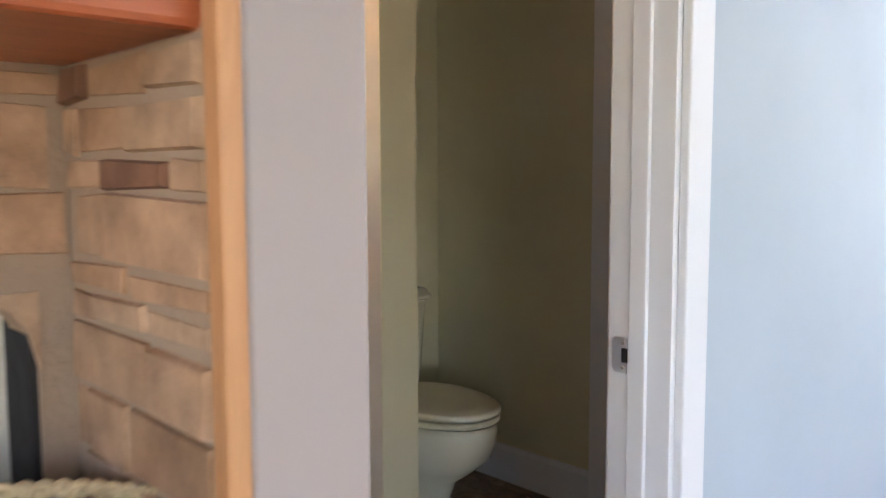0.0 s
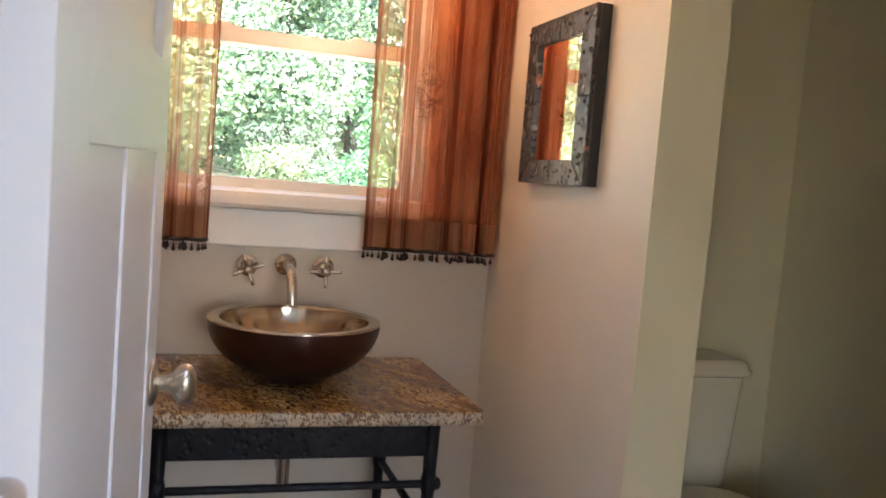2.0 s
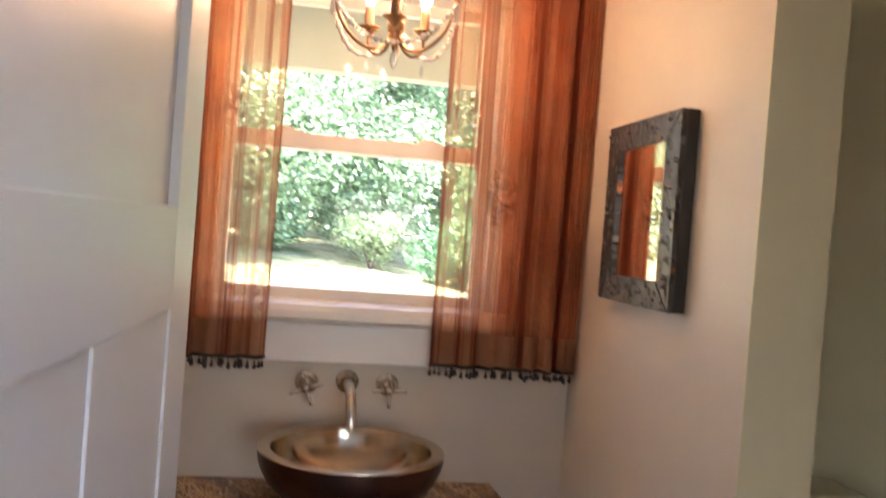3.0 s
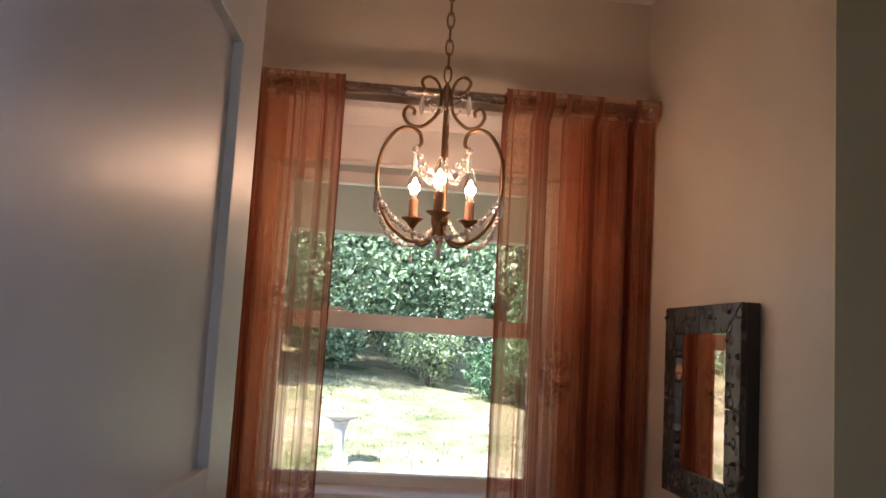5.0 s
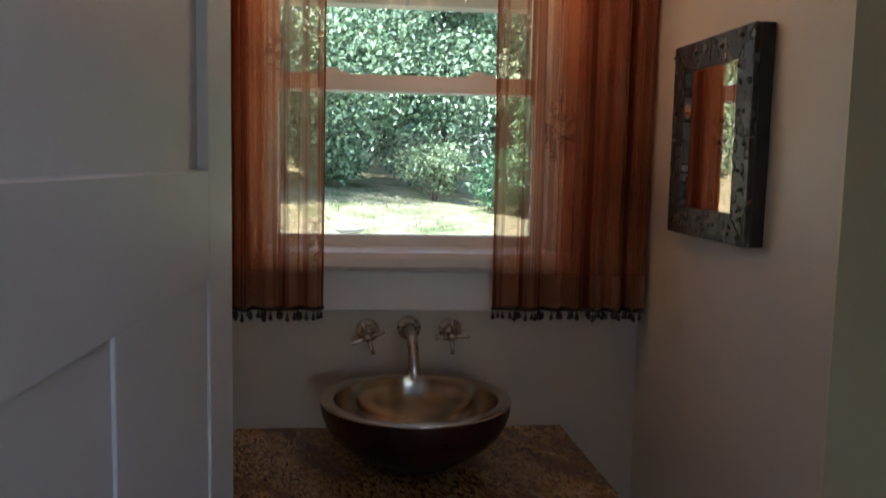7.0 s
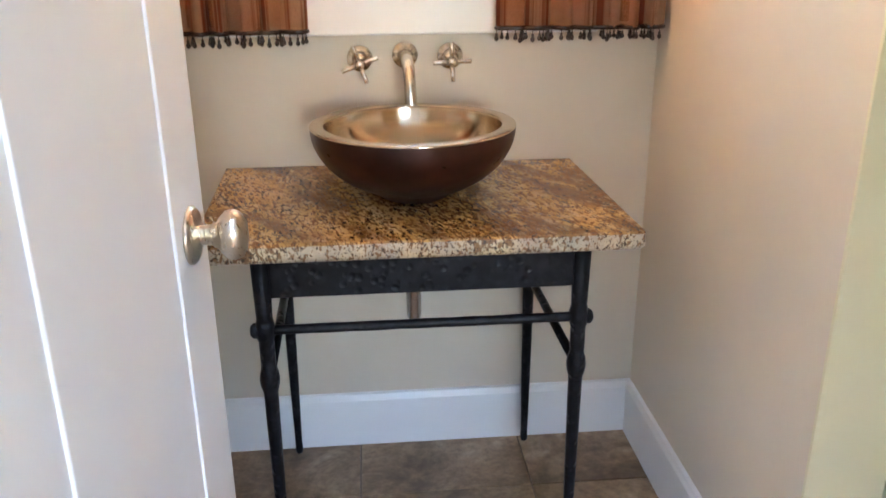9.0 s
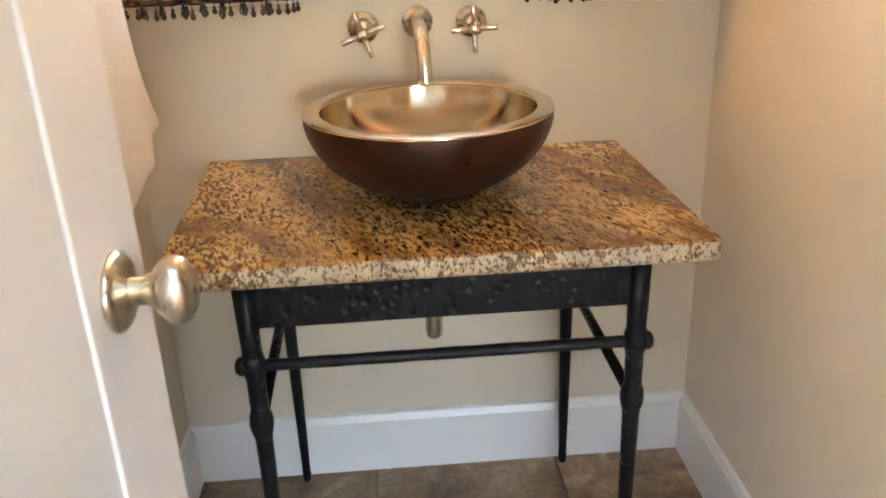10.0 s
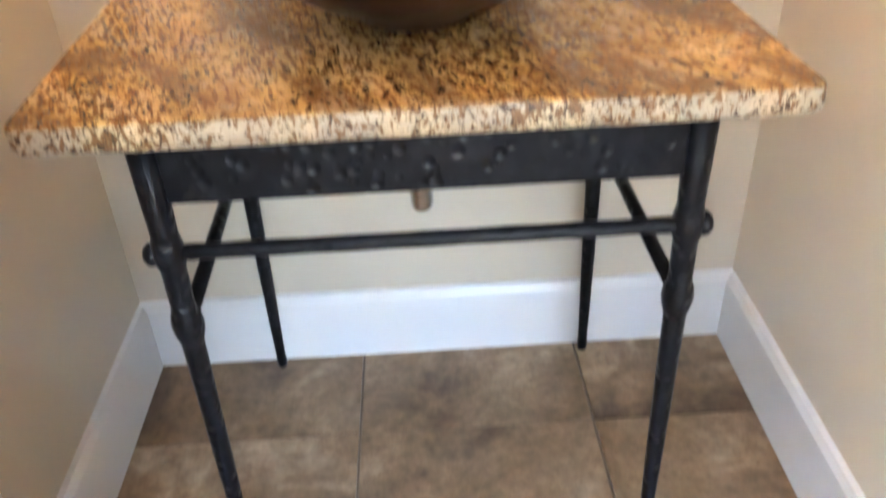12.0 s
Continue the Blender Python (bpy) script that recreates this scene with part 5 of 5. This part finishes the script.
def tree(x, y, height, spread, seed, mat=LEAF_A, label="leafy green broadleaf tree at the edge of the lawn", low=0.12, count=19800, size=0.149):
    rng = random.Random(seed)
    z = ground_z(x, y)
    t = thing("tree", label, "tree", (x, y, z - 0.1))
    bm = bmesh.new()
    bend = [(rng.uniform(-0.1, 0.1) * k, rng.uniform(-0.1, 0.1) * k, height * 0.75 * k / 6) for k in range(7)]
    tube(bm, bend, [0.035 * height * (1 - 0.13 * k) * 0.6 for k in range(7)], 9)
    lobes = []
    for k in range(13):
        a = rng.uniform(0, 6.28)
        h = height * (low + (0.9 - low) * (k + 0.5) / 13)
        reach = spread * (0.45 + 0.5 * math.sin(math.pi * min(1, max(0.15, h / height)))) * rng.uniform(0.4, 0.9)
        tip = Vector((reach * math.cos(a), reach * math.sin(a), h))
        base = Vector(bend[min(6, int(7 * h / height))]) * 0.75
        tube(bm, [base, base.lerp(tip, 0.5) + Vector((0, 0, 0.12)), tip], [0.05 * (1 - h / height) + 0.03, 0.03, 0.012], 6)
        s = spread * rng.uniform(0.32, 0.55)
        lobes.append((tuple(tip), (s, s, s * rng.uniform(0.6, 0.9))))
    part("trunk", bm, BARK, t)
    leaf_cloud("crown", t, mat, lobes, count, size, seed)
    return t


def shrub(x, y, height, spread, seed, mat, label, count=3500, size=0.14, cone=False):
    rng = random.Random(seed)
    t = thing("shrub", label, "shrub", (x, y, ground_z(x, y) - 0.05))
    bm = bmesh.new()
    lobes = []
    for k in range(9):
        a = rng.uniform(0, 6.28)
        f = (k + 0.5) / 9
        wide = spread * ((1.05 - f) if cone else rng.uniform(0.3, 0.8))
        tip = Vector((wide * 0.55 * math.cos(a), wide * 0.55 * math.sin(a), height * (f if cone else rng.uniform(0.25, 0.8))))
        tube(bm, [(0, 0, 0), tip * 0.5, tip], [0.04, 0.025, 0.01], 6)
        s = wide * 0.6 + 0.12
        lobes.append((tuple(tip), (s, s, s * 0.8)))
    part("stems", bm, BARK, t)
    leaf_cloud("leaves", t, mat, lobes, count, size, seed, cone)
    return t


tree(-7.2, 19.5, 9.5, 4.6, 21, count=33000, size=0.161)
tree(-2.6, 25.0, 11, 4.6, 22, count=28600, size=0.174)
tree(2.8, 27.0, 11, 4.4, 23, count=26400, size=0.174)
tree(8.2, 26.0, 12, 4.8, 24, mat=LEAF_B, label="dark green tree behind the lawn", count=26400, size=0.174)
tree(13.5, 29.0, 12, 5.0, 25, count=19800, size=0.186)
tree(-13, 27.0, 12, 5.0, 26, count=19800, size=0.186)
tree(-0.5, 35.0, 16, 6.0, 27, mat=LEAF_B, label="tall dark tree in the wood behind", count=22000, size=0.248)
tree(7.0, 38.0, 18, 6.5, 28, count=22000, size=0.248)
tree(-9.5, 37.0, 17, 6.5, 29, mat=LEAF_B, label="tall dark tree in the wood behind", count=22000, size=0.248)
shrub(4.4, 20.5, 3.4, 1.7, 31, LEAF_B, "cone-shaped conifer beside the lawn", 7000, 0.22, True)
shrub(6.9, 21.0, 3.0, 1.8, 36, LEAF_B, "rounded dark conifer beside the lawn", 6000, 0.22, True)
shrub(2.1, 22.5, 1.6, 1.2, 32, LEAF_C, "dusty pink flowering shrub", 3500, 0.13)
shrub(-3.4, 15.0, 1.7, 1.5, 33, LEAF_A, "low leafy shrub at the lawn's edge", 4500, 0.13)
shrub(-1.2, 23.5, 2.0, 1.7, 34, LEAF_A, "leafy shrub at the top of the lawn", 5000, 0.15)
# the wood behind closes the view
leaf_wood = leaf_cloud("woods", None, LEAF_A, [((-18 + 6 * k, 46 + (k % 2) * 3, 6 + (k % 3)), (5.0, 3.5, 9.5)) for k in range(7)], 26000, 0.6, 77)
tagged(leaf_wood, "dense green woodland far behind the lawn", "woods", kind="stuff")


def grass():
    rng = np.random.default_rng(12)
    vs, fs = [], []
    for k in range(16000):
        x, y = rng.uniform(-5.5, 5.5), rng.uniform(5.0, 24.0)
        z = ground_z(x, y)
        h, w, a = rng.uniform(0.03, 0.10), rng.uniform(0.006, 0.016), rng.uniform(0, 6.28)
        dx, dy = w * math.cos(a), w * math.sin(a)
        lx, ly = rng.normal(0, 0.03, 2)
        s = len(vs)
        vs += [(x - dx, y - dy, z - 0.02), (x + dx, y + dy, z - 0.02), (x + lx, y + ly, z + h)]
        fs.append((s, s + 1, s + 2))
    me = bpy.data.meshes.new("grass")
    me.from_pydata(vs, [], fs)
    me.materials.append(LEAF_C)
    tagged(new("grass", me), "dry tufts of grass on the lawn", "grass", kind="stuff")


grass()


def birdbath():
    x, y = -0.27, 11.6
    b = thing("birdbath", "grey concrete pedestal birdbath on the lawn", "birdbath", (x, y, ground_z(x, y) - 0.03))
    part("pedestal", lathe(bmesh.new(), [(0, 0), (0.19, 0), (0.19, 0.05), (0.14, 0.09), (0.09, 0.14), (0.075, 0.35), (0.085, 0.55), (0.12, 0.66), (0.14, 0.70), (0, 0.70)], 24), CONCRETE, b)
    part("basin", lathe(bmesh.new(), [(0.0, 0.70), (0.13, 0.70), (0.22, 0.74), (0.27, 0.78), (0.275, 0.80), (0.255, 0.80), (0.2, 0.765), (0.0, 0.75)], 32), CONCRETE, b)


birdbath()


def eave():
    e = thing("eave", "beige painted porch eave above the window outside", "eave", (0, 0, 0), kind="structure")
    part("soffit", boxes(((-3.0, 0.151, 2.06), (3.5, 0.80, 2.09))), SIDING, e)
    part("fascia", boxes(((-3.0, 0.72, 1.862), (3.5, 0.80, 2.059)), bevel=0.003), SIDING, e)
    part("eave_hook", lathe(bmesh.new(), [(0, 2.06), (0.012, 2.06), (0.008, 2.045), (0.005, 2.02), (0, 2.015)], 10, pose(-0.19, 0.45, 0)), SIDING, e)
    part("roof", boxes(((-3.0, -1.66, 2.56), (3.5, 0.95, 2.62))), CONCRETE, e)


eave()

# ---- floor tiles ----
def tiles():
    S, G = 0.405, 0.004
    cache = {}
    x = -0.143 - S * 2
    while x < TOILET_R:
        y = -0.22
        while y > DOOR_OUT + 0.06 - S:
            lo = (max(x + G / 2, LEFT), max(y - S + G / 2, DOOR_OUT + 0.062))
            hi = (min(x + S - G / 2, TOILET_R), min(y - G / 2, 0.0))
            if lo[0] < hi[0] - 0.01 and lo[1] < hi[1] - 0.01:
                w, h = hi[0] - lo[0], hi[1] - lo[1]
                key = (round(w, 3), round(h, 3))
                if key not in cache:
                    cache[key] = finish("tile", boxes(((-w / 2, -h / 2, -0.010), (w / 2, h / 2, 0.0)), bevel=0.0015))
                    cache[key].materials.append(TILE)
                ob = new("tile", cache[key])
                ob.location = ((lo[0] + hi[0]) / 2, (lo[1] + hi[1]) / 2, 0)
                ob.parent = floor
            y -= S
        x += S
    x = -0.143 - S * 2
    while x < TOILET_R:
        lo, hi = max(x + G / 2, LEFT), min(x + S - G / 2, TOILET_R)
        if hi - lo > 0.01:
            me = finish("tile", boxes(((-(hi - lo) / 2, -0.109, -0.010), ((hi - lo) / 2, 0.109, 0.0)), bevel=0.0015))
            me.materials.append(TILE)
            ob = new("tile", me)
            ob.location = ((lo + hi) / 2, -0.109, 0)
            ob.parent = floor
        x += S


tiles()
